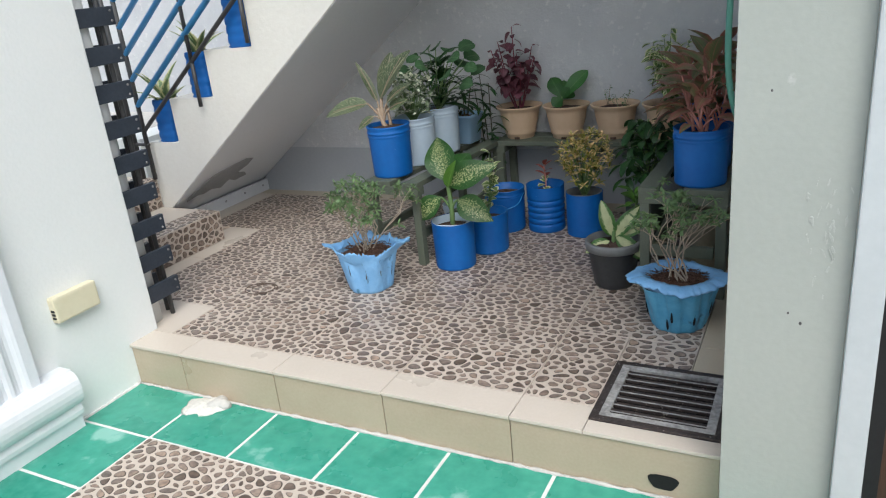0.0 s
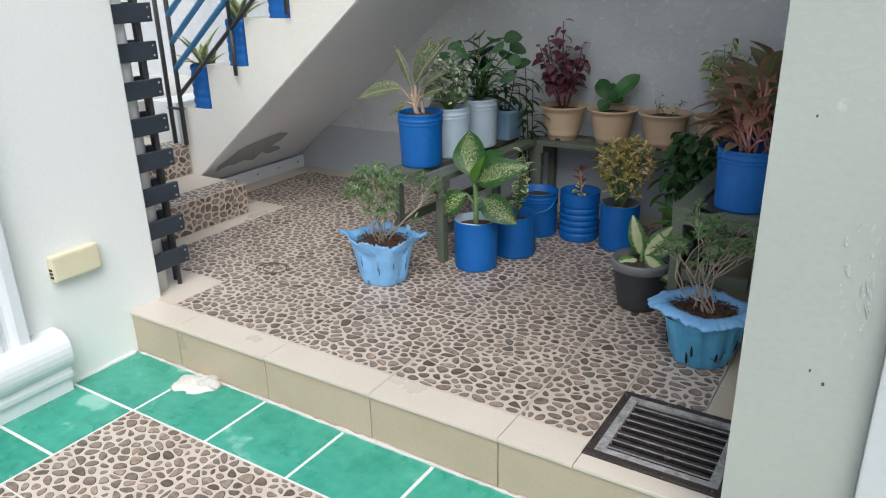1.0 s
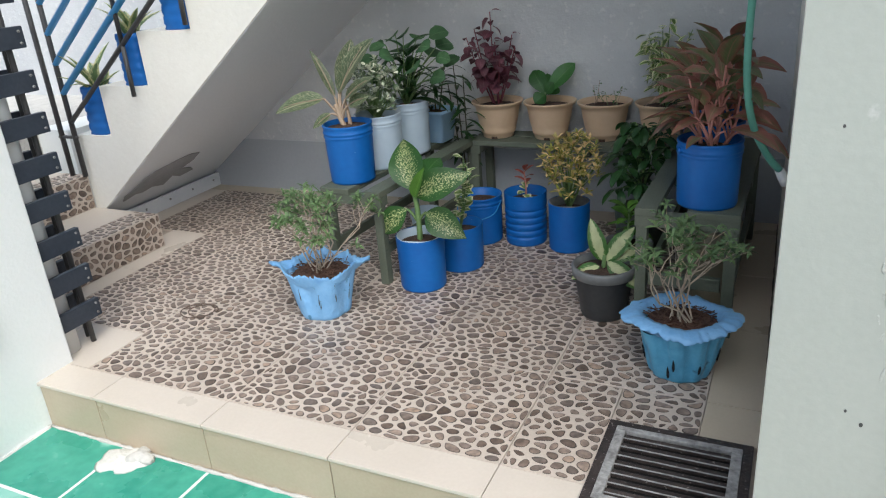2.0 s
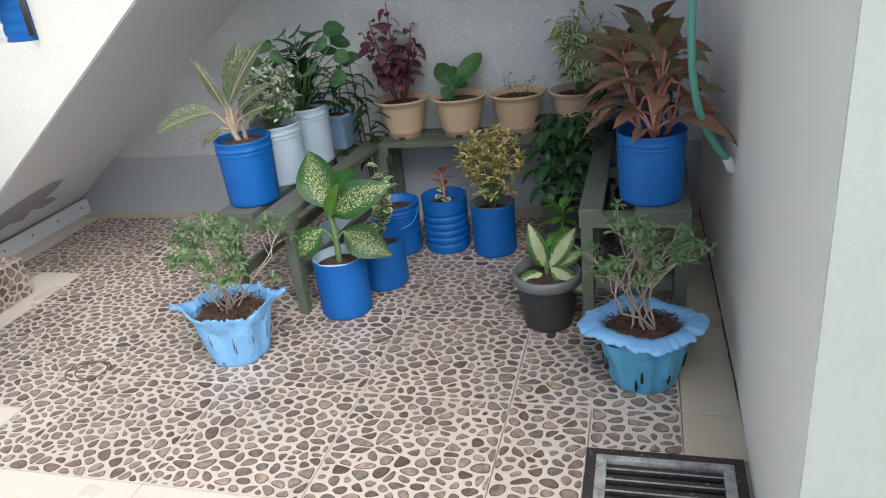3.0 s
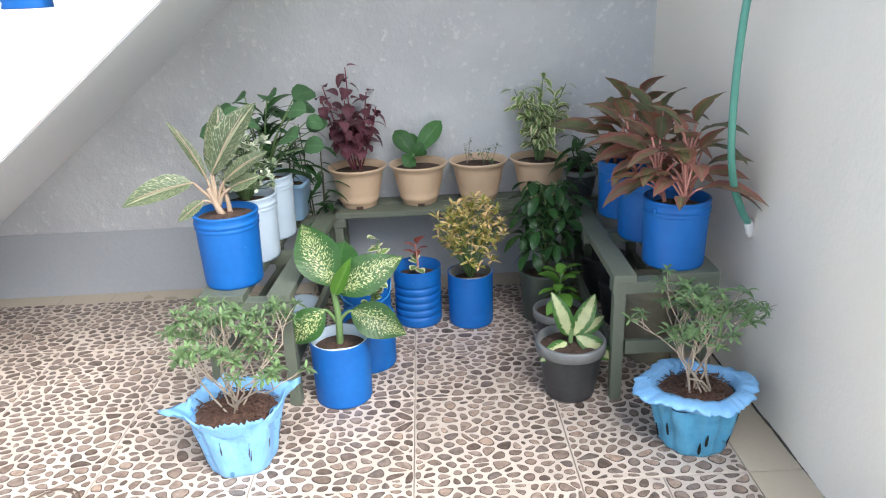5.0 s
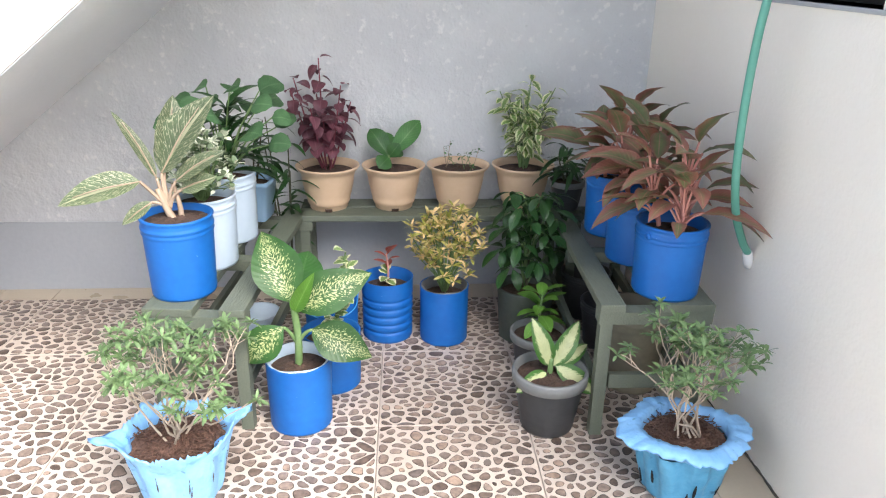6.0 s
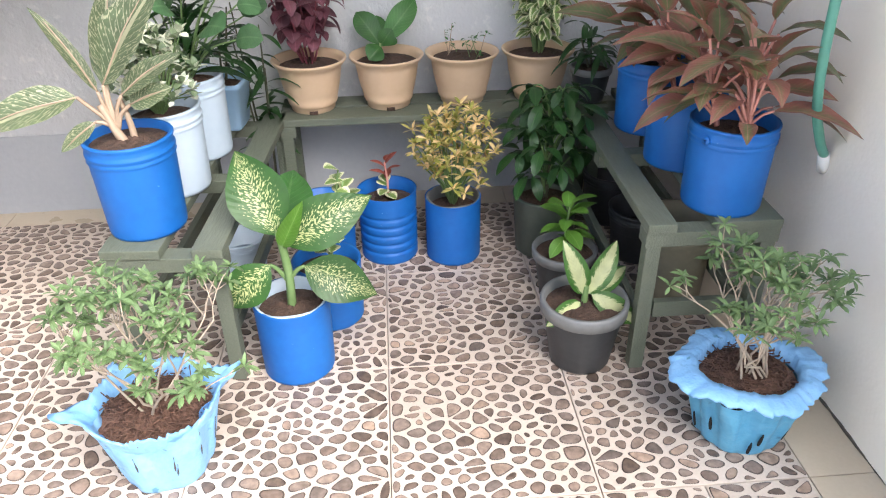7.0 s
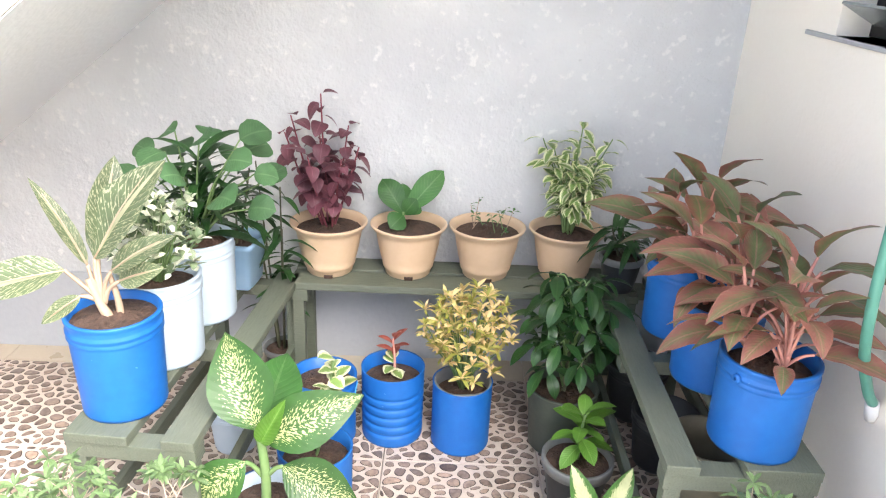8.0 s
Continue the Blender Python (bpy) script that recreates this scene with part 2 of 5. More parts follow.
    if c:
        rib = calc(n, l, "LESS_THAN", across, 0.07)
        edge = calc(n, l, "GREATER_THAN", across, calc(n, l, "MULTIPLY_ADD", fleck.outputs["Fac"], 0.5, 0.70))
        colour = mix(n, l, calc(n, l, "MULTIPLY", calc(n, l, "MAXIMUM", rib, edge), 0.5), colour, c)
    tone = ramp(n, l, calc(n, l, "ADD", calc(n, l, "MULTIPLY", tint.outputs["Fac"], 0.6), calc(n, l, "MULTIPLY", rnd, 0.4)), [(0.25, (0.68, 0.68, 0.68)), (0.75, (1.25, 1.25, 1.2))])
    colour = mix(n, l, 1.0, colour, tone.outputs["Color"], "MULTIPLY")
    l.new(colour, p.inputs["Base Color"])
    p.inputs["Roughness"].default_value = rough
    p.inputs["Specular IOR Level"].default_value = 0.4
    bump(n, l, p, vein, 0.25, 0.004)
    tr = n.new("ShaderNodeBsdfTranslucent")
    l.new(colour, tr.inputs["Color"])
    ms = n.new("ShaderNodeMixShader")
    ms.inputs[0].default_value = 0.22
    l.new(p.outputs[0], ms.inputs[1])
    l.new(tr.outputs[0], ms.inputs[2])
    l.new(ms.outputs[0], n["Material Output"].inputs["Surface"])
    return m


L_DUMB = leaf_material("dumb_cane_leaf", "fleck", (0.036, 0.11, 0.024), (0.50, 0.54, 0.26))
L_DUMB_PALE = leaf_material("pale_dumb_cane_leaf", "centre", (0.055, 0.16, 0.028), (0.56, 0.60, 0.32))
L_VEIN = leaf_material("white_veined_leaf", "vein", (0.092, 0.128, 0.066), (0.38, 0.38, 0.25))
L_WHITE = leaf_material("white_speckled_leaf", "random", (0.20, 0.28, 0.15), (0.86, 0.87, 0.75))
L_RED = leaf_material("red_aglaonema_leaf", "blush", (0.155, 0.195, 0.085), (0.305, 0.125, 0.098), (0.44, 0.21, 0.17))
L_COLEUS = leaf_material("burgundy_leaf", "plain", (0.155, 0.052, 0.072), (0.28, 0.11, 0.14))
L_FICUS = leaf_material("cream_edged_leaf", "margin", (0.20, 0.32, 0.09), (0.86, 0.86, 0.58))
L_CROTON = leaf_material("yellow_croton_leaf", "random", (0.43, 0.44, 0.09), (0.82, 0.60, 0.32))
L_DARK = leaf_material("dark_green_leaf", "plain", (0.022, 0.075, 0.020), (0.06, 0.14, 0.04), rough=0.32)
L_MID = leaf_material("mid_green_leaf", "plain", (0.045, 0.15, 0.035), (0.10, 0.22, 0.07))
L_ROUND = leaf_material("dull_green_round_leaf", "plain", (0.065, 0.155, 0.065), (0.125, 0.23, 0.11), rough=0.5)
L_LIGHT = leaf_material("light_green_leaf", "plain", (0.10, 0.24, 0.035), (0.18, 0.34, 0.08))
L_SNAKE = leaf_material("yellow_edged_sword_leaf", "margin", (0.16, 0.24, 0.10), (0.64, 0.62, 0.34))
L_SHRUB = leaf_material("pale_shrub_leaf", "plain", (0.155, 0.25, 0.105), (0.29, 0.39, 0.20))
L_ROSY = leaf_material("rosy_leaf", "plain", (0.32, 0.08, 0.06), (0.45, 0.14, 0.10))


# ---- mesh helpers ----
def mesh_from(name, verts, faces, mats, slots=None, uvs=None, smooth=True):
    me = bpy.data.meshes.new(name)
    me.from_pydata([tuple(v) for v in verts], [], faces)
    for m in (mats if isinstance(mats, (list, tuple)) else [mats]):
        me.materials.append(m)
    if slots:
        me.polygons.foreach_set("material_index", slots)
    if smooth:
        me.polygons.foreach_set("use_smooth", [True] * len(me.polygons))
    if uvs is not None:
        layer = me.uv_layers.new(name="UVMap")
        loops = np.empty(len(me.loops), dtype=np.int32)
        me.loops.foreach_get("vertex_index", loops)
        layer.data.foreach_set("uv", np.asarray(uvs, dtype=np.float32)[loops].ravel())
    me.update()
    return me


def child(name, me, parent=None, m=None, label=""):
    ob = new(name, me)
    if parent:
        ob.parent = parent
    if m is not None:
        ob.matrix_basis = m
    if label:
        tagged(ob, label)
    return ob


def part(name, bm, material, parent, label="", smooth=False):
    me = bpy.data.meshes.new(name)
    bm.to_mesh(me)
    bm.free()
    me.materials.append(material)
    if smooth:
        me.polygons.foreach_set("use_smooth", [True] * len(me.polygons))
    return child(name, me, parent, None, label)


def thing(name, at, label, category, group="", kind="", turn=0.0):
    e = new(name)
    e.empty_display_size = 0.05
    e.matrix_basis = pose(*at, 0, 0, turn)
    return tagged(e, label, category, group, kind)


def box(x0, x1, y0, y1, z0, z1, bevel=0.0):
    bm = bmesh.new()
    bmesh.ops.create_cube(bm, size=1.0, matrix=Matrix.Translation(((x0 + x1) / 2, (y0 + y1) / 2, (z0 + z1) / 2)) @ Matrix.Diagonal((x1 - x0, y1 - y0, z1 - z0, 1)))
    if bevel:
        bmesh.ops.bevel(bm, geom=bm.edges[:], offset=bevel, segments=2, affect="EDGES", profile=0.6)
    return bm


def prism(points, y0, y1):
    """A polygon in x and z, extruded along y."""
    bm = bmesh.new()
    a = [bm.verts.new((x, y0, z)) for x, z in points]
    b = [bm.verts.new((x, y1, z)) for x, z in points]
    k = len(points)
    bm.faces.new(a)
    bm.faces.new(b[::-1])
    for i in range(k):
        bm.faces.new((a[i], b[i], b[(i + 1) % k], a[(i + 1) % k]))
    bmesh.ops.recalc_face_normals(bm, faces=bm.faces[:])
    return bm


def lathe(profile, n=40, shape=None, close_bottom=True):
    """Verts and faces of a profile of (radius, height) turned round z; shape(angle, i, r, z) may move a point."""
    verts, faces = [], []
    for i, (r, z) in enumerate(profile):
        for k in range(n):
            a = 2 * math.pi * k / n
            rr, zz = shape(a, i, r, z) if shape else (r, z)
            verts.append((rr * math.cos(a), rr * math.sin(a), zz))
    for i in range(len(profile) - 1):
        for k in range(n):
            k2 = (k + 1) % n
            faces.append((i * n + k, i * n + k2, (i + 1) * n + k2, (i + 1) * n + k))
    if close_bottom:
        faces.append(tuple(range(n))[::-1])
    return verts, faces


def tube(points, radii, n=8, caps=True):
    """Verts and faces of a round rod along points."""
    verts, faces = [], []
    pts = [Vector(p) for p in points]
    side = None
    for i, p in enumerate(pts):
        d = (pts[min(i + 1, len(pts) - 1)] - pts[max(i - 1, 0)]).normalized()
        if side is None:
            side = d.orthogonal().normalized()
        side = (side - d * side.dot(d)).normalized()
        up = d.cross(side)
        r = radii[i] if isinstance(radii, (list, tuple)) else radii
        for k in range(n):
            a = 2 * math.pi * k / n
            verts.append(tuple(p + side * (r * math.cos(a)) + up * (r * math.sin(a))))
    for i in range(len(pts) - 1):
        for k in range(n):
            k2 = (k + 1) % n
            faces.append((i * n + k, i * n + k2, (i + 1) * n + k2, (i + 1) * n + k))
    if caps:
        faces.append(tuple(range(n))[::-1])
        faces.append(tuple(range((len(pts) - 1) * n, len(pts) * n)))
    return verts, faces


class Bag:
    """Gathers many small pieces into one mesh."""

    def __init__(self):
        self.v, self.f, self.uv = [], [], []

    def add(self, verts, faces, uvs=None, m=None):
        base = len(self.v)
        self.v += [tuple(m @ Vector(p)) for p in verts] if m is not None else list(verts)
        self.f += [tuple(base + i for i in f) for f in faces]
        self.uv += list(uvs) if uvs is not None else [(0.5, 0.5)] * len(verts)

    def make(self, name, material, parent=None, label="", kind=""):
        ob = child(name, mesh_from(name, self.v, self.f, material, uvs=self.uv), parent, None, label)
        if kind:
            tagged(ob, kind=kind)
        return ob


def spline(points, steps=6):
    """A smooth line through points."""
    p = [Vector(q) for q in points]
    p = [p[0] * 2 - p[1]] + p + [p[-1] * 2 - p[-2]]
    out = []
    for i in range(1, len(p) - 2):
        for s in range(steps):
            t = s / steps
            out.append(0.5 * ((2 * p[i]) + (p[i + 1] - p[i - 1]) * t + (2 * p[i - 1] - 5 * p[i] + 4 * p[i + 1] - p[i + 2]) * t * t
                              + (3 * p[i] - p[i - 1] - 3 * p[i + 1] + p[i + 2]) * t ** 3))
    return out + [p[-2]]


def blade(length, width, droop=0.3, fold=0.25, peak=0.4, nv=8, nu=4, wave=0.0, stalk=0.0, twist=0.0, tip=1.0):
    """A leaf blade that grows along +y from its base, its upper side to +z; returns verts, faces, uvs."""
    verts, faces, uvs = [], [], []
    for j in range(nv + 1):
        v = j / nv
        w = width / 2 * (math.sin(math.pi * v ** (math.log(0.5) / math.log(peak))) ** (0.75 * tip))
        if j == 0:
            w = width * 0.02
        ang = droop * v * 1.6
        y = stalk + length * (math.sin(ang) / (droop * 1.6) if droop else v)
        z = -length * ((1 - math.cos(ang)) / (droop * 1.6) if droop else 0)
        for i in range(nu + 1):
            u = i / nu * 2 - 1
            x = u * w
            lift = abs(u) * w * fold + wave * width * math.sin(v * 19 + u * 2) * abs(u) * w / (width / 2)
            ca, sa = math.cos(twist * v), math.sin(twist * v)
            verts.append((x * ca - lift * sa, y - lift * math.sin(ang) * 0.5, z + lift * ca + x * sa))
            uvs.append((i / nu, v))
    k = nu + 1
    for j in range(nv):
        for i in range(nu):
            faces.append((j * k + i, j * k + i + 1, (j + 1) * k + i + 1, (j + 1) * k + i))
    return verts, faces, uvs


def aim(p, az, el, roll=0.0, s=1.0):
    """Pose of a leaf at p: az degrees from +y towards -x, el degrees up."""
    return Matrix.Translation(p) @ Matrix.Rotation(radians(az), 4, "Z") @ Matrix.Rotation(radians(el), 4, "X") @ Matrix.Rotation(radians(roll), 4, "Y") @ Matrix.Diagonal((s, s, s, 1))


def way(az, el):
    a, e = radians(az), radians(el)
    return Vector((-math.sin(a) * math.cos(e), math.cos(a) * math.cos(e), math.sin(e)))


# ---- structure ----
RX, BY, GZ = 0.950, 1.845, -0.153     # right wall, back wall, lower floor
EAST_TURN = Matrix.Translation((0.950, 0.12, 0)) @ Matrix.Rotation(radians(0.9), 4, "Z") @ Matrix.Translation((-0.950, -0.12, 0))
NORTH_TURN = Matrix.Translation((0.92, 1.845, 0)) @ Matrix.Rotation(radians(1.0), 4, "Z") @ Matrix.Translation((-0.92, -1.845, 0))
WX, WY = -1.037, 0.13                 # left wall face and its end


def block(name, bm, material, label, category, kind="structure"):
    return tagged(part(name, bm, material, None), label, category, kind=kind)


def wall_with_hole(name, x0, x1, y0, y1, z0, z1, hy0, hy1, hz0, hz1, material, label):
    """A wall across x, thick from x0 to x1, with an opening through it."""
    bm = bmesh.new()
    for b in ((y0, hy0, z0, z1), (hy1, y1, z0, z1), (hy0, hy1, z0, hz0), (hy0, hy1, hz1, z1)):
        m = Matrix.Translation(((x0 + x1) / 2, (b[0] + b[1]) / 2, (b[2] + b[3]) / 2)) @ Matrix.Diagonal((x1 - x0, b[1] - b[0], b[3] - b[2], 1))
        bmesh.ops.create_cube(bm, size=1.0, matrix=m)
    return block(name, bm, material, label, "wall")


block("wall_north", box(-4.2, 1.25, BY, BY + 0.15, GZ - 0.1, 3.4), SPLATTER, "grey rough splatter-plastered boundary wall", "wall").matrix_basis = NORTH_TURN
wall_with_hole("wall_east", RX, RX + 0.15, 0.12, BY + 0.02, GZ - 0.1, 3.0, 0.62, 1.375, 1.09, 1.75, WALL_LIT, "white painted house wall with a louvred window").matrix_basis = EAST_TURN
pil_bm = bmesh.new()
low, top = ([pil_bm.verts.new((x, y, z)) for x, y in ((0.938, -0.080), (1.155, -0.080), (1.155, 0.118), (1.0, 0.60), (0.9415, 0.60), (0.940, 0.12))] for z in (GZ - 0.1, 3.0))
pil_bm.faces.new(low[::-1])
pil_bm.faces.new(top)
for k in range(6):
    pil_bm.faces.new((low[k], low[(k + 1) % 6], top[(k + 1) % 6], top[k]))
pillar = block("pillar_east", pil_bm, WALL_LIT, "white painted pillar with a grey-green front at the step's end", "pillar")
part("front_paint", box(0.9384, 1.154, -0.083, -0.0795, GZ - 0.09, 2.99, 0.001), WALL_GREY, pillar, "grey-green painted front face")
# Unseen slab added above to keep light off the planted right side.
block("house_eave", box(0.15, 3.3, -0.5, BY + 0.15, 3.0, 3.12), WALL, "unseen plain white slab added overhead to shade the right side", "eave")
block("wall_west", box(-1.6, WX, -4.0, WY, GZ - 0.1, 1.75, 0.006), WALL, "white painted house wall beside the step", "wall")
block("wall_south", box(-1.6, 3.2, -4.15, -4.0, GZ - 0.1, 1.0), WALL, "plain white wall closing the yard", "wall")
block("wall_house", box(2.4, 2.55, -4.0, 0.0, GZ - 0.1, 1.0), WALL, "plain white house wall", "wall")
block("dado", box(-2.05, RX, BY - 0.006, BY, 0.0, 0.262), DADO, "smooth grey cement band along the wall foot", "wall band").matrix_basis = NORTH_TURN
block("ground", box(-60, 60, -60, 60, GZ - 0.22, GZ - 0.02), CEMENT, "bare grey cement yard ground", "ground")
block("platform", box(-3.6, RX + 0.05, 0.012, BY, GZ - 0.019, -0.012), GROUT_DARK, "raised platform core under the floor tiles", "floor")
block("lower_floor", box(-1.6, 2.4, -4.0, 0.012, GZ - 0.019, GZ - 0.0012), GROUT, "pale grout bed of the lower tiled floor", "floor")

# stair: one concrete flight rising to the right, with its sloping soffit
RISE, GO = 0.21, 0.275
profile = [(-1.86, 0.0), (-1.86, 0.48)]
x, z = -1.655, 0.48
while z < 2.4:
    profile += [(x, z), (x, z + RISE)]
    x, z = x + GO, z + RISE
profile += [(x + 0.3, z), (x + 0.3, 0.147 + 0.79 * (x + 0.3 + 1.80)), (-1.985, 0.003), (-1.985, 0.0)]
stair_pts = [(-1.86, 0.105), (-1.86, 0.48)] + profile[2:-2] + [(-1.80, 0.147)]
stair = block("stair_flight", prism(stair_pts, 0.99, BY), STRINGER, "white painted concrete stair flight with stepped side", "stairs")
soff = bmesh.new()
slope = [(-1.80 - 0.19, 0.0, 0), (-1.80, 0.147, 0), (0.93, 0.147 + 0.79 * 2.73, 0)]
for (xa, za, _), (xb, zb, _) in zip(slope, slope[1:]):
    q = [soff.verts.new(c) for c in ((xa, 0.996, za - 0.004), (xb, 0.996, zb - 0.004), (xb, BY - 0.003, zb - 0.004), (xa, BY - 0.003, za - 0.004),
                                     (xa, 0.996, za - 0.001), (xb, 0.996, zb - 0.001), (xb, BY - 0.003, zb - 0.001), (xa, BY - 0.003, za - 0.001))]
    for f in ((0, 1, 2, 3), (7, 6, 5, 4), (0, 4, 5, 1), (1, 5, 6, 2), (2, 6, 7, 3), (3, 7, 4, 0)):
        soff.faces.new([q[i] for i in f])
bmesh.ops.recalc_face_normals(soff, faces=soff.faces[:])
block("stair_soffit", soff, SOFFIT, "grey painted sloping underside of the stair", "soffit")

# peeled patch on the soffit, lying on its slope
def patch_mesh(outline, lift):
    bm = bmesh.new()
    lo = [bm.verts.new((a, b, 0.0)) for a, b in outline]
    hi = [bm.verts.new((a * 0.985, b * 0.985, lift)) for a, b in outline]
    k = len(lo)
    bm.faces.new(hi)
    for i in range(k):
        bm.faces.new((lo[i], lo[(i + 1) % k], hi[(i + 1) % k], hi[i]))
    bmesh.ops.recalc_face_normals(bm, faces=bm.faces[:])
    return bm


rng = random.Random(5)
SLOPE = math.degrees(math.atan(0.79))
outline = [(0.06, 1.05), (0.13, 1.08), (0.19, 1.10), (0.235, 1.15), (0.255, 1.27), (0.265, 1.35), (0.25, 1.42), (0.19, 1.41), (0.15, 1.37), (0.11, 1.44), (0.06, 1.50), (0.04, 1.42), (0.09, 1.34), (0.03, 1.31), (0.06, 1.23), (0.02, 1.17), (0.05, 1.12), (0.01, 1.07)]
outline = [(a + rng.uniform(-0.010, 0.010) - 0.13, b + rng.uniform(-0.010, 0.010) - 1.27) for a, b in outline]
peel = block("peeled_paint_patch", patch_mesh([(a, -b) for a, b in outline], 0.003), PEEL, "bare grey patch of peeled paint on the soffit", "patch")
along, out_of = Vector((math.cos(radians(SLOPE)), 0, math.sin(radians(SLOPE)))), Vector((math.sin(radians(SLOPE)), 0, -math.cos(radians(SLOPE))))
basis = Matrix((along, out_of.cross(along), out_of)).transposed().to_4x4()
peel.matrix_basis = Matrix.Translation(Vector((-1.80, 1.27, 0.147)) + along * 0.13 + out_of * 0.005) @ basis
skirt = block("stair_skirting", box(-1.885, -1.865, 1.03, BY - 0.004, 0.0, 0.07, 0.004), TRIM_WHITE, "white skirting board at the foot of the soffit", "skirting")

# lower steps to the landing
def tread(x0, x1, y0, y1, z0, z1, name):
    t = thing(name, (0, 0, 0), "low stair step with pebble-patterned edge and beige top", "step", "lower steps", "structure")
    part("body", box(x0, x1 - 0.006, y0 + 0.006, y1, z0, z1 - 0.006), GROUT, t)
    part("tile", box(x0, x1 - 0.135, y0 + 0.13, y1 - 0.002, z1 - 0.006, z1, 0.0015), BEIGE, t)
    return t


step_1 = tread(-2.6, -1.49, 0.47, 0.99, 0.0, 0.147, "step_1")
step_2 = tread(-2.6, -1.86, 0.30, 0.988, 0.147, 0.30, "step_2")
landing = block("landing", box(-3.6, -2.2, 0.30, BY, 0.0, 0.478), CEMENT, "pale cement stair landing", "landing")
block("landing_floor", box(-2.2, -1.995, 1.05, BY, 0.0, 0.478), WALL, "white painted end of the stair flight", "landing")

# window in the house wall
win = thing("window_1", (RX - 0.014, 1.0, 1.092), "dark louvred window with a thin grey sill", "window", kind="structure", turn=0.9)
part("window_sill", box(-0.006, 0.10, -0.46, 0.50, -0.012, -0.002, 0.002), surface("sill_grey", (0.34, 0.35, 0.36), (0.45, 0.46, 0.47), 0.5), win)
part("window_frame", box(0.07, 0.10, 0.345, 0.375, 0.0, 0.66), DARK, win)
part("window_frame", box(0.07, 0.10, -0.38, -0.35, 0.0, 0.66), DARK, win)
part("window_frame", box(0.07, 0.10, -0.35, 0.345, 0.0, 0.03), DARK, win)
glass, gn, gl, gp = nodes_of("louvre_glass")
gp.inputs["Base Color"].default_value, gp.inputs["Roughness"].default_value = (0.42, 0.47, 0.48, 1), 0.15
gp.inputs["Transmission Weight"].default_value = 0.5
for k in range(6):
    lv = part("louvre", box(-0.045, 0.045, -0.36, 0.36, -0.003, 0.003), glass, win)
    lv.matrix_basis = pose(0.03, 0, 0.045 + 0.1 * k, 0, 28, 0)
# Near-black panel: the darkness indoors is its colour, no room is built.
block("room_behind_window", box(RX + 0.16, RX + 0.20, 0.4, 1.6, 0.9, 1.9), DARK, "near-black panel in place of the unlit room behind the louvres", "backdrop")

# door beside the pillar
frame_d = thing("door_1", (1.155, -0.02, GZ), "white door frame with a brown wooden door standing open", "door", kind="structure")
part("door_frame", box(0.0, 0.055, -0.09, 0.08, 0.0, 2.1, 0.004), TRIM_SHADED, frame_d)
part("stop", box(0.055, 0.088, -0.03, 0.08, 0.0, 2.1), DARK, frame_d)
part("door_leaf", box(0.088, 0.86, 0.02, 0.06, 0.02, 2.08, 0.003), BROWN_DOOR, frame_d)
part("door_frame", box(0.86, 0.93, -0.09, 0.08, 0.0, 2.1, 0.004), TRIM_WHITE, frame_d)
part("door_frame", box(0.0, 0.93, -0.09, 0.08, 2.1, 2.16, 0.004), TRIM_WHITE, frame_d)
block("wall_door", box(1.155, 2.4, -0.08, 0.12, 2.01, 3.0), WALL_GREY, "grey-green wall over the door", "wall")
block("wall_door_side", box(2.087, 2.4, -0.08, 0.12, GZ - 0.1, 2.01), WALL_GREY, "grey-green wall beside the door", "wall")

# blistered paint and small dents on the pillar's front
rp = random.Random(63)
BLISTER = surface("blistered_paint", (0.39, 0.415, 0.375), (0.47, 0.49, 0.45), 0.7, 80, 40, 0.4)
for k in range(30):
    cx, cz = 1.100 + rp.gauss(0, 0.014) + 0.02 * rp.random(), 0.60 + rp.gauss(0, 0.055)
    n_p, lean = 9, rp.uniform(-0.5, 0.5)
    ln, wd = rp.uniform(0.004, 0.012), rp.uniform(0.0010, 0.0026)
    ring_p = []
    for i in range(n_p):
        q = 6.283 * i / n_p
        u, v = wd * math.cos(q) * rp.uniform(0.7, 1.3), ln * math.sin(q) * rp.uniform(0.8, 1.2)
        ring_p.append((u * math.cos(lean) - v * math.sin(lean), u * math.sin(lean) + v * math.cos(lean)))
    o = part("paint_flake", patch_mesh(ring_p, 0.0005 + 0.00005 * k), BLISTER, pillar)
    o.matrix_basis = pose(min(cx, 1.145), -0.083, cz, 90, 0, 0)
for cx, cz, r in ((1.075, 0.405, 0.0028), (1.052, 0.425, 0.002), (1.0, 0.86, 0.002)):
    o = part("dent", patch_mesh([(r * math.cos(q), 1.4 * r * math.sin(q)) for q in [6.283 * i / 8 for i in range(8)]], 0.0008), STEEL_DARK, pillar)
    o.matrix_basis = pose(cx, -0.083, cz, 90, 0, 0)
# worn pale chips along the door's edge
for k in range(40):
    r = rp.uniform(0.0006, 0.0024)
    o = part("chip", patch_mesh([(r * math.cos(q) * rp.uniform(0.5, 1.4), 2.0 * r * math.sin(q) * rp.uniform(0.6, 1.3)) for q in [6.283 * i / 7 for i in range(7)]], 0.0006), PEEL, frame_d, "pale chip in the brown paint" if k == 0 else "")
    o.matrix_basis = pose(0.096 + abs(rp.gauss(0, 0.012)), 0.0198, 0.25 + 0.9 * rp.random(), 90, 0, 0)

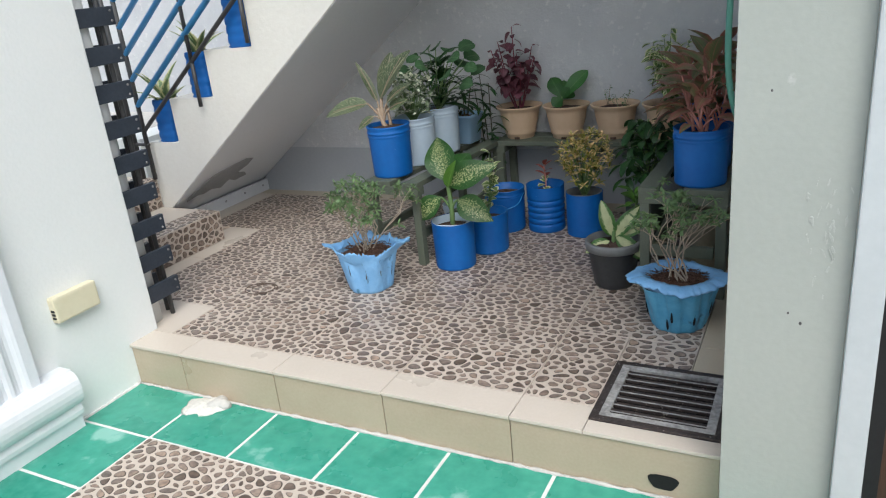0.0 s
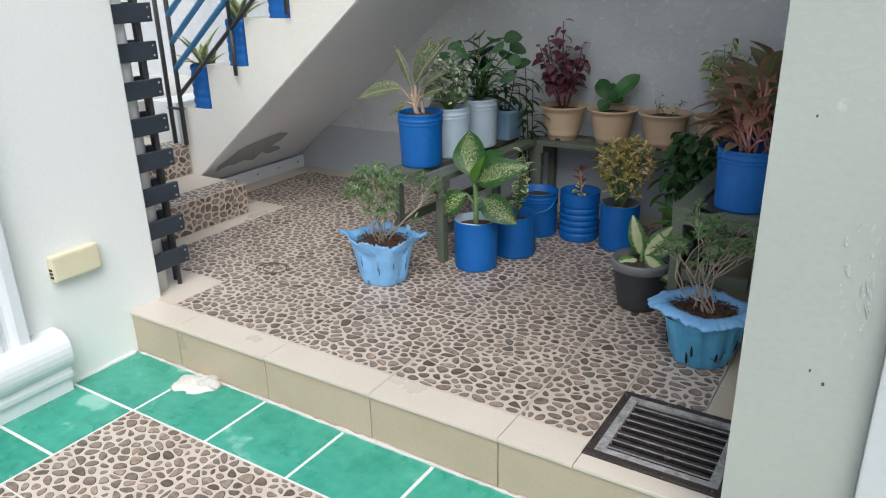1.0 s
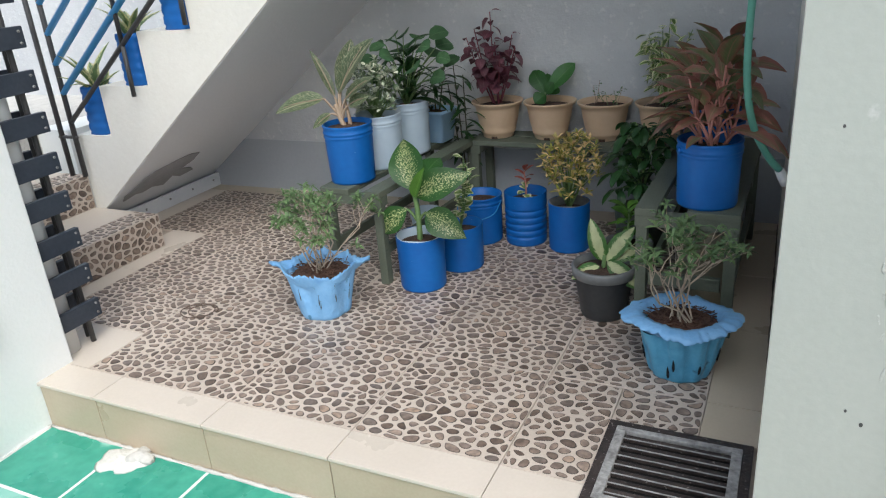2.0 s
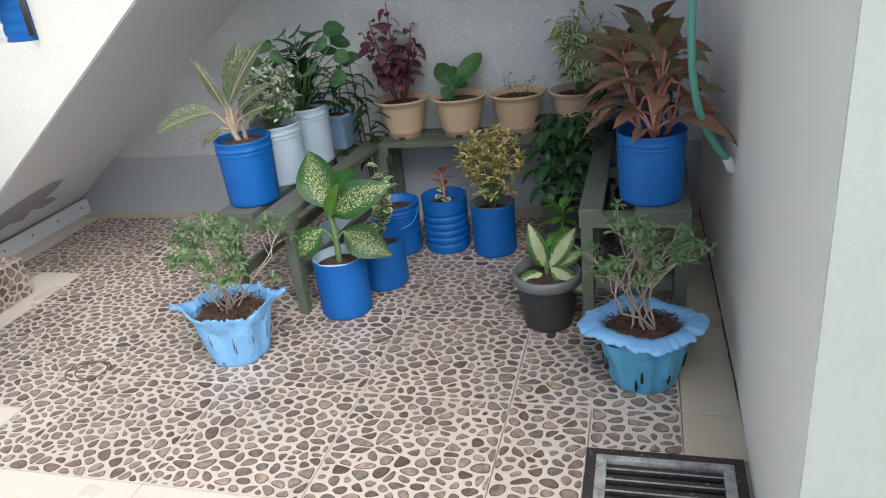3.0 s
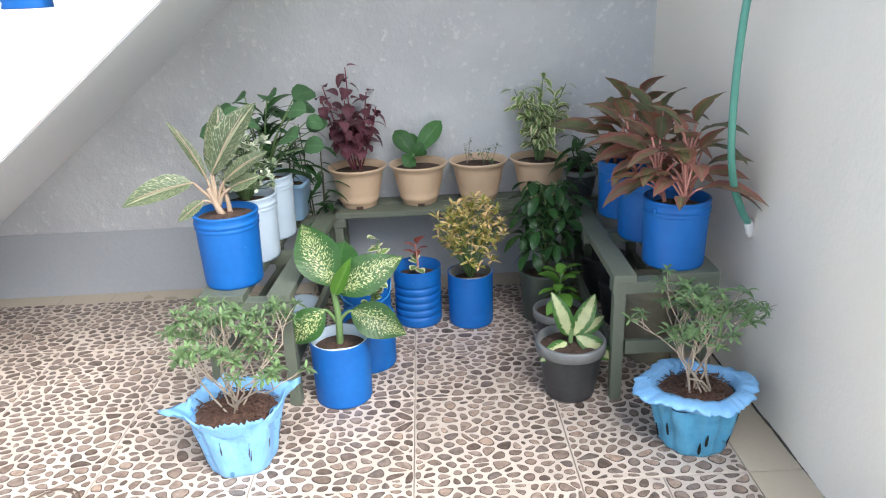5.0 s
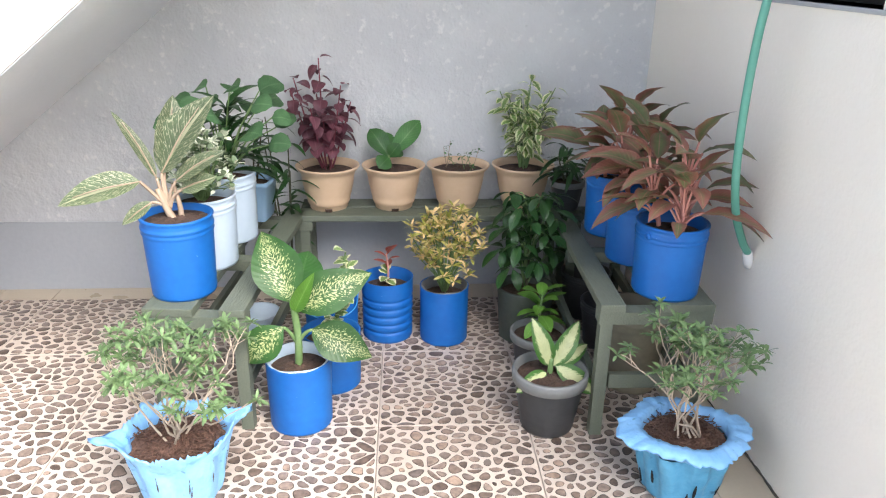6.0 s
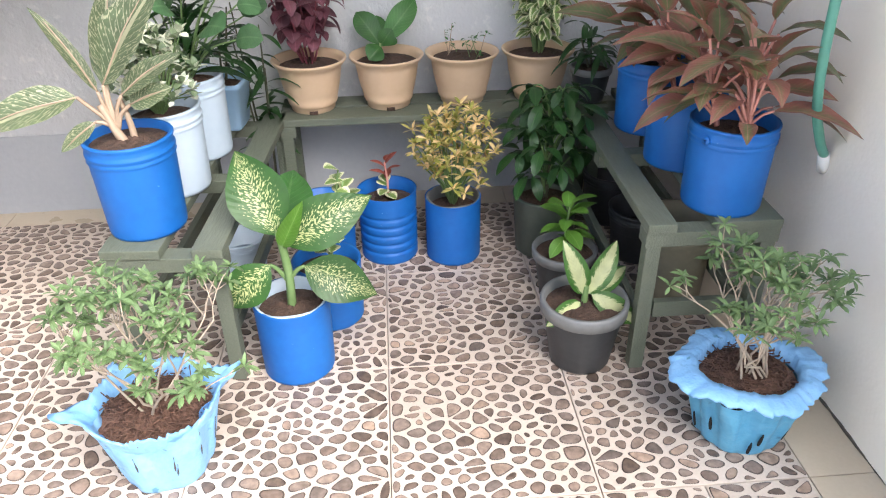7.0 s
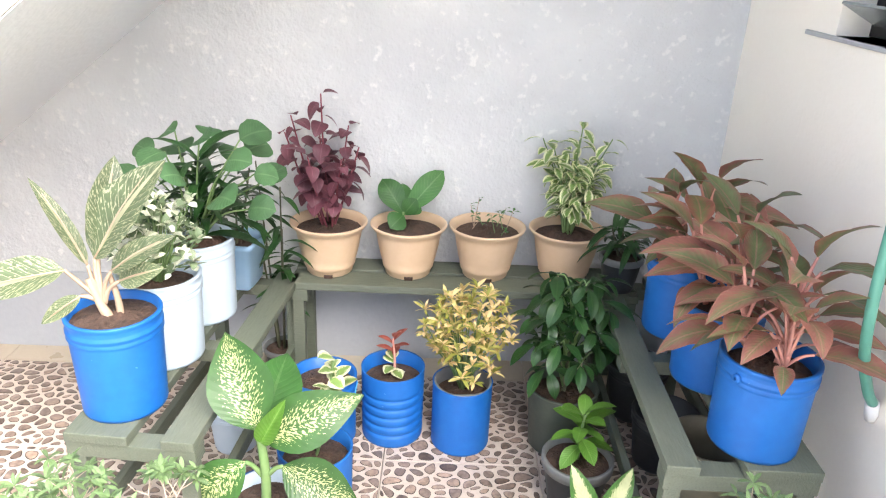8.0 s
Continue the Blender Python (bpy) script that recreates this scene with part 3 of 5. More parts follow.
# dark grime along the foot of the house wall
grime_pts = [EAST_TURN @ Vector((RX - 0.001, 0.37 + 1.45 * i / 70, 0.001 + rp.uniform(-0.001, 0.002))) for i in range(71)]
v, f = tube(grime_pts, [rp.uniform(0.0015, 0.0048) for _ in grime_pts], 6)
tagged(child("grime_line", mesh_from("grime_line", v, f, surface("foot_grime", (0.05, 0.045, 0.035), (0.16, 0.14, 0.11), 0.9, 90, 30, 0.5))), "dark dirt along the wall foot", "dirt", kind="structure")
for k in range(5):
    v, f = lathe([(0.006, 0), (0.006, 0.002), (0.002, 0.003)], 10)
    child("screw", mesh_from("screw", v, f, IRON_GREY), skirt, pose(-1.8655, 1.10 + 0.16 * k, 0.04, 0, 90, 0))

# pilaster on the left wall
pil = thing("pilaster", (WX, -0.665, GZ), "white fluted wall pilaster on a rounded base moulding", "pilaster", kind="structure")
sh = bmesh.new()
pts = []
W2 = 0.30
k = 60
for i in range(k + 1):
    s = i / k
    y = -W2 + 2 * W2 * s
    d = 0.045
    if 0.06 < s < 0.94:
        d -= 0.012 * abs(math.sin((s - 0.06) / 0.88 * math.pi * 11)) ** 0.8
    pts.append((d, y))
pts = [(0.0, -W2)] + pts + [(0.0, W2)]
lo = [sh.verts.new((a, b, 0.205)) for a, b in pts]
hi = [sh.verts.new((a, b, 1.88)) for a, b in pts]
for i in range(len(pts) - 1):
    sh.faces.new((lo[i], lo[i + 1], hi[i + 1], hi[i]))
sh.faces.new(hi)
bmesh.ops.recalc_face_normals(sh, faces=sh.faces[:])
part("shaft", sh, FLUTE, pil)
prof = [(0.0, 0.0), (0.045, 0.0), (0.045, 0.05), (0.06, 0.055), (0.062, 0.07), (0.056, 0.090)]
prof += [(0.058 + 0.030 * math.sin(a), 0.150 - 0.055 * math.cos(a)) for a in [math.pi * j / 10 for j in range(11)]]
prof += [(0.055, 0.212), (0.0, 0.212)]
bs = bmesh.new()
a = [bs.verts.new((d, -0.42, h)) for d, h in prof]
b = [bs.verts.new((d, 0.395, h)) for d, h in prof]
bs.faces.new(a)
bs.faces.new(b[::-1])
for i in range(len(prof)):
    bs.faces.new((a[i], b[i], b[(i + 1) % len(prof)], a[(i + 1) % len(prof)]))
bmesh.ops.recalc_face_normals(bs, faces=bs.faces[:])
part("base_moulding", bs, TRIM_WHITE, pil)

# outlet box
out = thing("outlet_box", (WX, -0.165, 0.245), "cream plastic outlet cover box on the white wall", "outlet")
part("cover", box(0.0, 0.033, -0.080, 0.080, -0.043, 0.043, 0.008), CREAM, out)
# Dark bars take the place of shade inside three uncut vent slots.
for k in range(3):
    part("vent_slot", box(0.012, 0.026, -0.0825, -0.0785, -0.028 + 0.012 * k, -0.021 + 0.012 * k), DARK, out)

# slatted screen at the wall's end, with a white pipe behind it
scr = thing("slat_screen", (-1.05, 0.2, 0.0), "charcoal horizontal slats bolted on steel posts beside a wall", "screen")
for (dx, dy) in ((-0.032, 0.048), (-0.080, 0.068)):
    v, f = tube([(dx, dy, 0.0), (dx, dy, 1.8)], 0.0085, 8)
    child("post", mesh_from("post", v, f, STEEL_DARK), scr)
slat_me = None
for k in range(14):
    z = 0.118 + k * 0.1215
    for dx in (-0.011, -0.120):
        if slat_me is None:
            bm = box(-0.009, 0.009, -0.085, 0.085, -0.030, 0.030, 0.002)
            slat_me = bpy.data.meshes.new("slat")
            bm.to_mesh(slat_me)
            bm.free()
            slat_me.materials.append(SLAT)
            v, f = lathe([(0.004, 0), (0.004, 0.003), (0.002, 0.004)], 8)
            bolt_me = mesh_from("bolt", v, f, IRON_GREY)
        sl = child("slat", slat_me, scr, pose(dx, 0.0, z))
        if dx > -0.05:
            for dz in (-0.016, 0.016):
                child("bolt", bolt_me, sl, pose(0.009, 0.07, dz, 0, 90, 0))
pipe_t = thing("drain_pipe", (-1.118, 0.172, 0.0), "white round downpipe behind the slat screen", "pipe")
v, f = tube([(0, 0, 0), (0, 0, 1.9)], 0.042, 20)
child("pipe", mesh_from("pipe", v, f, PVC), pipe_t)

# stair railing
rail = thing("stair_railing", (-1.85, 0.965, 0.30), "dark steel stair railing with sloping blue bars", "railing")


def bar(p, q, r, mat, name="bar"):
    v, f = tube([p, q], r, 6)
    return child(name, mesh_from(name, v, f, mat), rail)


def on_slope(x, off):
    return (x + 1.85, 0.0, 0.535 + off + 0.78 * (x + 1.85) - 0.30)


for px, z0 in ((-1.925, 0.0), (-1.845, 0.0)):
    bar((px + 1.85, 0.0, z0), (px + 1.85, 0.0, 1.15), 0.011, STEEL_DARK, "post")
bar((-0.09, 0.0, 0.175), (0.02, 0.0, 0.175), 0.008, STEEL_DARK, "tie")
for px in (-1.44, -1.10, -0.76, -0.42, -0.08):
    b0 = on_slope(px, 0.0)
    bar(b0, (b0[0], 0.0, b0[2] + 0.75), 0.009, STEEL_DARK, "post")
    bar((b0[0], 0.0, b0[2] - 0.20), b0, 0.009, STEEL_DARK, "post")
bar(on_slope(-1.845, 0.0), on_slope(0.6, 0.0), 0.010, STEEL_DARK, "lower_bar")
for off in (0.125, 0.245, 0.365, 0.485, 0.605):
    bar(on_slope(-1.845, off), on_slope(0.6, off), 0.013, STEEL_BLUE, "blue_bar")
bar(on_slope(-1.845, 0.75), on_slope(0.6, 0.75), 0.018, STEEL_DARK, "handrail")

# hose on the right wall
hose = thing("garden_hose", (0.9, 0.9, 0.5), "green garden hose hanging on the wall with a white end", "hose")
line = [Vector(p) - Vector((0.9, 0.9, 0.5)) for p in spline([(0.925, 0.78, 1.60), (0.872, 0.82, 1.32), (0.832, 0.838, 1.12), (0.820, 0.842, 0.95), (0.822, 0.842, 0.76), (0.845, 0.858, 0.63), (0.888, 0.886, 0.54), (0.917, 0.905, 0.50)])]
v, f = tube(line, 0.0095, 12)
child("tube", mesh_from("tube", v, f, HOSE), hose)
v, f = tube([line[-1], line[-1] + Vector((0.012, 0.012, -0.030)), line[-1] + Vector((0.016, 0.016, -0.045))], [0.0125, 0.0125, 0.010], 12)
child("connector", mesh_from("connector", v, f, PVC), hose, label="white plastic hose end")

# wall dabs: small filler spot
dab = thing("filler_spot", (0.9448, 0.43, 0.385), "small white filler spot on the wall", "spot")
o = part("spot", patch_mesh([(0.014 * math.cos(q) * (1 + 0.2 * math.sin(3 * q)), 0.017 * math.sin(q)) for q in [6.283 * i / 14 for i in range(14)]], 0.0012), TRIM_WHITE, dab)
o.matrix_basis = pose(-0.0004, 0, 0, 0, -90, 0)

# drain grate
gr = thing("drain_grate", (0.765, 0.205, 0.0), "rusty iron drain grate set in a worn dark frame", "grate")
# Thin near-black plate gives the drain's unlit depth by colour.
part("pit", box(-0.15, 0.15, -0.14, 0.14, -0.0115, -0.009), HOLE_SHADE, gr)
for b in ((-0.165, 0.165, 0.133, 0.155), (-0.165, 0.165, -0.155, -0.133)):
    part("frame_bar", box(*b, -0.0115, 0.005, 0.002), IRON, gr)
for b in ((-0.165, -0.143), (0.143, 0.165)):
    part("frame_bar", box(*b, -0.133, 0.133, -0.0115, 0.005, 0.002), IRON, gr)
for b in ((-0.143, 0.143, 0.117, 0.133), (-0.143, 0.143, -0.133, -0.117)):
    part("inner_frame", box(*b, -0.0115, 0.007, 0.002), IRON_GREY, gr)
for b in ((-0.143, -0.120), (0.120, 0.143)):
    part("inner_frame", box(*b, -0.117, 0.117, -0.0115, 0.007, 0.002), IRON_GREY, gr)
for k in range(7):
    y = -0.099 + k * 0.033
    part("bar", box(-0.120, 0.120, y - 0.0085, y + 0.0085, -0.006, 0.003, 0.0015), IRON, gr)
    part("worn_edge", box(-0.120, 0.120, y - 0.0085, y - 0.0055, 0.003, 0.0048), IRON_GREY, gr)

# rough cement beads where floor and walls meet
rb = random.Random(77)
for nm, p0, p1 in (("riser", Vector((-1.03, -0.004, GZ)), Vector((0.92, -0.004, GZ))), ("wall", Vector((WX + 0.004, -0.27, GZ)), Vector((WX + 0.004, -0.01, GZ)))):
    n_b = 90 if nm == "riser" else 20
    pts = [p0.lerp(p1, i / n_b) + Vector((0, 0, rb.uniform(-0.001, 0.002))) for i in range(n_b + 1)]
    v, f = tube(pts, [rb.uniform(0.003, 0.0085) for _ in pts], 7)
    tagged(child("grout_bead", mesh_from("grout_bead", v, f, CEMENT if nm == "riser" else GROUT)), "rough bead of pale cement along the floor edge", "grout", kind="structure")

# drain hole in the riser, spilled cement, chalk ring
hole = thing("weep_hole", (0.80, 0.0, -0.110), "broken weep hole in the step's riser, its shade a near-black patch", "hole")
ol = [(0.036 * math.cos(a) * (1 + 0.15 * math.sin(3 * a)), 0.026 * math.sin(a) * (1 + 0.2 * math.cos(2 * a))) for a in [2 * math.pi * i / 18 for i in range(18)]]
# Flat patch on the riser; the hole's inner shade is only its colour.
o = part("opening", patch_mesh(ol, 0.002), HOLE_SHADE, hole)
o.matrix_basis = pose(0, 0.001, 0, 90, 0, 0)
spill = thing("cement_spill", (-0.675, -0.05, GZ), "lump of spilled pale cement on green tiles", "spill")
v, f = lathe([(0.068, 0.0), (0.060, 0.004), (0.045, 0.008), (0.02, 0.013), (0.001, 0.0135)], 26, lambda a, i, r, z: (r * (1 + 0.22 * math.sin(2 * a + 1) + 0.12 * math.sin(5 * a) + 0.06 * math.sin(9 * a)), z))
child("lump", mesh_from("lump", v, f, surface("pale_cement", (0.55, 0.53, 0.48), (0.75, 0.73, 0.68), 0.9, 80, 20, 0.5)), spill)
v, f = lathe([(0.04, 0.0), (0.035, 0.012), (0.015, 0.022), (0.001, 0.024)], 20, lambda a, i, r, z: (r * (1 + 0.3 * math.sin(3 * a + 2)), z))
child("lump", mesh_from("lump", v, f, CEMENT), spill, pose(0.04, 0.025, 0.0))
ring = thing("wire_ring", (-0.88, 0.52, 0.002), "thin rusty wire loops lying on the floor", "wire")
for r, dx, dy, tw in ((0.062, 0, 0, 0.4), (0.054, 0.018, 0.008, 1.2)):
    pts = [(dx + r * math.cos(a) * (1 + 0.05 * math.sin(2 * a + tw)), dy + 0.8 * r * math.sin(a), 0.0012 + 0.002 * (1 + math.sin(a + tw))) for a in [6.0 * i / 30 for i in range(31)]]
    v, f = tube(pts, 0.0020, 5)
    child("loop", mesh_from("loop", v, f, surface("rust_wire", (0.09, 0.06, 0.045), (0.18, 0.13, 0.10), 0.7)), ring)


# ---- benches ----
def bench(name, at, wide, deep, high, turn, boards, label, shelf=False):
    """Painted plank bench: long boards along y, cross rails, four legs."""
    b = thing(name, at, label, "bench", "plant benches", turn=turn)
    th = 0.022
    for x0, x1 in boards:
        part("plank", box(x0, x1, 0.0, deep, high - th, high, 0.003), BENCH, b)
    for y0 in (0.004, deep / 2 - 0.02, deep - 0.05):
        part("cross_rail", box(0.0, wide, y0, y0 + 0.045, high - th - 0.034, high - th, 0.002), BENCH, b)
    for x0 in (0.004, wide - 0.036):
        for y0 in (0.006, deep - 0.046):
            part("leg", box(x0, x0 + 0.032, y0, y0 + 0.032, 0.0, high - th - 0.034, 0.002), BENCH, b)
        if abs(turn) < 45:
            part("stretcher", box(x0 + 0.008, x0 + 0.026, 0.044, deep - 0.046, 0.11, 0.145, 0.002), BENCH, b)
    if shelf:
        part("stretcher", box(0.042, wide - 0.042, 0.012, 0.030, 0.14, 0.18, 0.002), BENCH, b)
    return b


BH = 0.352
bench("plant_bench", (-0.577, 0.915, 0), 0.255, 0.78, BH, -4, ((0.0, 0.125), (0.190, 0.255)), "weathered dark green wooden bench holding potted plants")
RH = 0.383
bench("plant_bench", (0.550, 0.852, 0), 0.285, 0.84, RH, -0.6, ((0.0, 0.062), (0.145, 0.285)), "weathered dark green wooden bench with a lower rail", True)
bench("plant_bench", (-0.29, 1.80, 0), 0.19, 0.97, BH, -90, ((0.0, 0.085), (0.10, 0.19)), "weathered dark green wooden bench along the rough wall")


# ---- pots ----
def soil(parent, r, z, mat=SOIL, seed=1):
    g = random.Random(seed)
    prof = [(r * (1 - 0.2 * i), z + 0.012 * (i / 4) + 0.0) for i in range(5)] + [(0.001, z + 0.013)]
    v, f = lathe(prof, 20, lambda a, i, rr, zz: (rr, zz + (g.uniform(-0.004, 0.005) if i else 0.0)), close_bottom=False)
    child("soil", mesh_from("soil", v, f, mat), parent)


def husks(parent, r, z, count, seed):
    g, bag = random.Random(seed), Bag()
    for _ in range(count):
        a, d, t = g.uniform(0, 6.28), r * math.sqrt(g.random()), g.uniform(0, 6.28)
        p = Vector((d * math.cos(a), d * math.sin(a), z + 0.008 + g.uniform(0, 0.010)))
        q = p + Vector((math.cos(t), math.sin(t), g.uniform(-0.2, 0.35))) * g.uniform(0.012, 0.035)
        v, f = tube([p, q], 0.0012, 4)
        bag.add(v, f)
    bag.make("husk_fibre", HUSK, parent, kind="stuff")


def bucket(parent, r, h, mat, top_band=True, ribs=0, lip=None, taper=0.94, dent=0.0, wall=0.006):
    """Cut-down plastic pail: slight taper, a band under the lip or body ribs, open top with thickness."""
    prof = [(r * taper * 0.97, 0.0), (r * taper, 0.006)]
    n = 52
    for i in range(1, n + 1):
        s = i / n
        rr = r * (taper + (1 - taper) * s)
        if ribs and 0.12 < s < 0.80:
            rr -= 0.0055 * max(0.0, math.sin((s - 0.12) / 0.68 * math.pi * 2 * ribs)) ** 1.5
        prof.append((rr, 0.006 + (h - 0.006) * s))
    if top_band:
        for i, (rr, zz) in enumerate(prof):
            s = zz / h
            if 0.80 < s < 0.83 or 0.865 < s < 0.89:
                prof[i] = (rr + 0.0028, zz)
            elif s > 0.965:
                prof[i] = (rr + 0.0022, zz)
    prof += [(r + 0.001, h + 0.002), (r - wall, h + 0.001), (r - wall - 0.001, h - 0.06), (r * taper - wall, h * 0.55)]
    v, f = lathe(prof, 44, (lambda a, i, rr, zz: (rr * (1 + dent * math.sin(2 * a + 0.7) + dent * 0.5 * math.sin(5 * a)), zz)) if dent else None)
    child("pot", mesh_from("pot", v, f, mat), parent)
    if lip:
        v, f = lathe([(r - 0.0025, h + 0.0005), (r - 0.0035, h + 0.0030), (r - wall - 0.002, h + 0.0030), (r - wall - 0.003, h - 0.04)], 44, lambda a, i, rr, zz: (rr, zz + 0.002 * math.sin(4 * a + 1)), close_bottom=False)
        child("rim", mesh_from("rim", v, f, lip), parent)


def tan_pot(parent):
    prof = [(0.062, 0.0), (0.065, 0.004), (0.0655, 0.015), (0.0690, 0.017), (0.0725, 0.024), (0.0745, 0.034), (0.0738, 0.036), (0.0790, 0.054), (0.0860, 0.085), (0.0910, 0.118), (0.0940, 0.130), (0.1030, 0.138), (0.1090, 0.147), (0.1090, 0.150), (0.1035, 0.151), (0.0950, 0.141), (0.0900, 0.11)]
    v, f = lathe(prof, 44)
    child("pot", mesh_from("pot", v, f, TAN), parent)
    # Dark block on the foot ring, coloured as the shade of a notch.
    foot = box(-0.012, 0.012, -0.004, 0.004, 0.0, 0.010)
    o = part("foot_notch", foot, SOIL, parent)
    o.matrix_basis = pose(0.005, -0.0635, 0.0005)
    soil(parent, 0.092, 0.126, SOIL, 3)


def black_pot(parent, r, h):
    prof = [(r * 0.66, 0.0), (r * 0.70, 0.008), (r * 0.88, h * 0.72), (r * 0.90, h * 0.80), (r * 0.985, h * 0.82), (r, h * 0.97), (r * 0.97, h), (r * 0.90, h), (r * 0.86, h * 0.8)]
    v, f = lathe(prof[:4], 40, lambda a, i, rr, zz: (rr * (1 + 0.008 * math.cos(20 * a)), zz))
    child("pot", mesh_from("pot", v, f, BLACK_POT), parent)
    v, f = lathe(prof[3:], 40, close_bottom=False)
    child("rim", mesh_from("rim", v, f, GREY_RIM), parent, label="grey rounded pot rim")
    soil(parent, r * 0.88, h * 0.86, SOIL, 4)


# ---- foliage helpers ----
def stalk(parent, pts, r0, r1, mat, name="stem", n=7):
    line = spline(pts, 5)
    k = len(line)
    v, f = tube(line, [r0 + (r1 - r0) * i / (k - 1) for i in range(k)], n)
    return child(name, mesh_from(name, v, f, mat), parent)


def leaf_set(name, specs, mat):
    """A few blade meshes to share between leaves."""
    return [mesh_from(name, *blade(*s[:2], **s[2])[:2], mat, uvs=blade(*s[:2], **s[2])[2]) for s in specs]


def leaf_object(parent, me, p, az, el, roll=0.0, s=1.0, name="leaf"):
    return child(name, me, parent, aim(p, az, el, roll, s))


def cluster(bag, g, p, up, count, length, width, spread=(20, 70), droop=0.5, fold=0.3, peak=0.5):
    """A whorl of leaves at a twig's tip."""
    az0 = g.uniform(0, 360)
    for k in range(count):
        s = g.uniform(0.7, 1.15)
        v, f, uv = blade(length * s, width * s, droop * g.uniform(0.5, 1.3), fold, peak, 4, 2)
        bag.add(v, f, uv, aim(p, az0 + 360 * k / count + g.uniform(-18, 18), 90 - g.uniform(*spread) if up else g.uniform(-35, 35), g.uniform(-20, 20)))


def branch(bag, tips, g, p, d, length, r, depth, split=2, bend=0.35, shrink=0.72):
    q = p + d * length
    m = p + d * (length * 0.5) + Vector((g.uniform(-1, 1), g.uniform(-1, 1), g.uniform(-0.5, 0.8))) * length * 0.10
    v, f = tube([p, m, q], [r, r * 0.9, r * 0.75], 5, caps=False)
    bag.add(v, f)
    if depth == 0:
        tips.append((q, d))
        return
    for _ in range(split + (1 if g.random() < 0.3 else 0)):
        nd = (d + Vector((g.uniform(-1, 1), g.uniform(-1, 1), g.uniform(-0.25, 0.7))) * bend * 1.6).normalized()
        branch(bag, tips, g, q, nd, length * shrink * g.uniform(0.75, 1.2), r * 0.72, depth - 1, split, bend, shrink)


def facing(p, d, nrm, s=1.0, sx=1.0):
    """Pose of a leaf at p that grows along d with its upper side towards nrm."""
    y = Vector(d).normalized()
    x = y.cross(Vector(nrm)).normalized()
    z = x.cross(y)
    m = Matrix((x, y, z)).transposed().to_4x4()
    return Matrix.Translation(p) @ m @ Matrix.Diagonal((s * sx, s, s, 1))


def potted(at, label, category="potted plant", group="", turn=0.0):
    return thing("potted_plant", at, label, category, group, turn=turn)


# Default leaf normal, turned to fit the camera's view.
TO_CAMERA = (0.1, -0.85, 0.5)


def big_leaf(parent, mat, p, d, width, nrm=TO_CAMERA, droop=0.3, fold=0.2, peak=0.42, wave=0.0, name="leaf", tip=1.0):
    d = Vector(d)
    v, f, uv = blade(d.length, width, droop, fold, peak, 12, 6, wave=wave, tip=tip)
    return child(name, mesh_from(name, v, f, mat, uvs=uv), parent, facing(p, d, nrm))


# dumb cane in a blue pail
t = potted((-0.207, 0.950, 0), "speckled dumb cane in a blue cut-down pail", group="floor pots")
bucket(t, 0.085, 0.19, BLUE, top_band=False, lip=WHITE_CAN, taper=0.96)
soil(t, 0.078, 0.160)
stalk(t, [(0.0, 0, 0.16), (0.004, -0.005, 0.26), (-0.006, 0.0, 0.36)], 0.0105, 0.009, STEM_GREEN)
for d, w, base in (((-0.078, 0.045, 0.192), 0.116, (-0.008, 0, 0.35)), ((0.190, -0.02, 0.110), 0.102, (0.0, -0.01, 0.338)), ((0.155, -0.07, -0.040), 0.094, (0.042, -0.02, 0.282)),
                   ((-0.110, -0.06, -0.080), 0.084, (-0.03, -0.02, 0.29)), ((0.03, 0.13, 0.13), 0.10, (0.0, 0.01, 0.35))):
    back = base[1] > 0
    stalk(t, [(0, 0, 0.235), Vector(base) * 0.6 + Vector((0, 0, 0.10)), base], 0.006, 0.004, STEM_GREEN, "petiole")
    big_leaf(t, L_MID if back else L_DUMB, base, d, w * 1.1, droop=0.5, fold=0.28, peak=0.45, wave=0.015, tip=1.25)
big_leaf(t, L_LIGHT, (0.0, -0.012, 0.33), (0.055, -0.03, 0.115), 0.042, fold=0.9, droop=0.1, name="young_leaf")

# two more blue pails behind it
t = potted((-0.142, 1.145, 0), "round cream-edged leaves in a blue pail", group="floor pots")
bucket(t, 0.085, 0.165, BLUE, top_band=False, taper=0.97)
soil(t, 0.078, 0.13)
g = random.Random(11)
ms = leaf_set("leaf", [(0.042, 0.036, dict(droop=0.4, peak=0.5, fold=0.2))], L_FICUS)
for k in range(4):
    tip = (g.uniform(0.015, 0.075), g.uniform(-0.05, 0.0), 0.33 + 0.032 * k)
    stalk(t, [(0, 0, 0.13), (tip[0] * 0.4, tip[1] * 0.4, 0.22), tip], 0.003, 0.002, STEM_GREEN)
    for j in range(9):
        s = 0.25 + 0.75 * j / 8
        leaf_object(t, ms[0], Vector((tip[0] * s, tip[1] * s, 0.13 + (tip[2] - 0.13) * s)), j * 137.5 + 40 * k, g.uniform(5, 45), g.uniform(-20, 20), g.uniform(0.8, 1.1))
t = potted((-0.166, 1.41, 0), "empty-looking blue pail with a thin wire handle", group="floor pots")
bucket(t, 0.085, 0.19, BLUE, top_band=True, taper=0.97)
soil(t, 0.078, 0.16)
v, f = tube(spline([(-0.088, 0, 0.17), (-0.075, -0.06, 0.13), (0, -0.095, 0.11), (0.075, -0.06, 0.13), (0.088, 0, 0.17)], 8), 0.002, 6)
child("handle", mesh_from("handle", v, f, STEEL_BLUE), t)

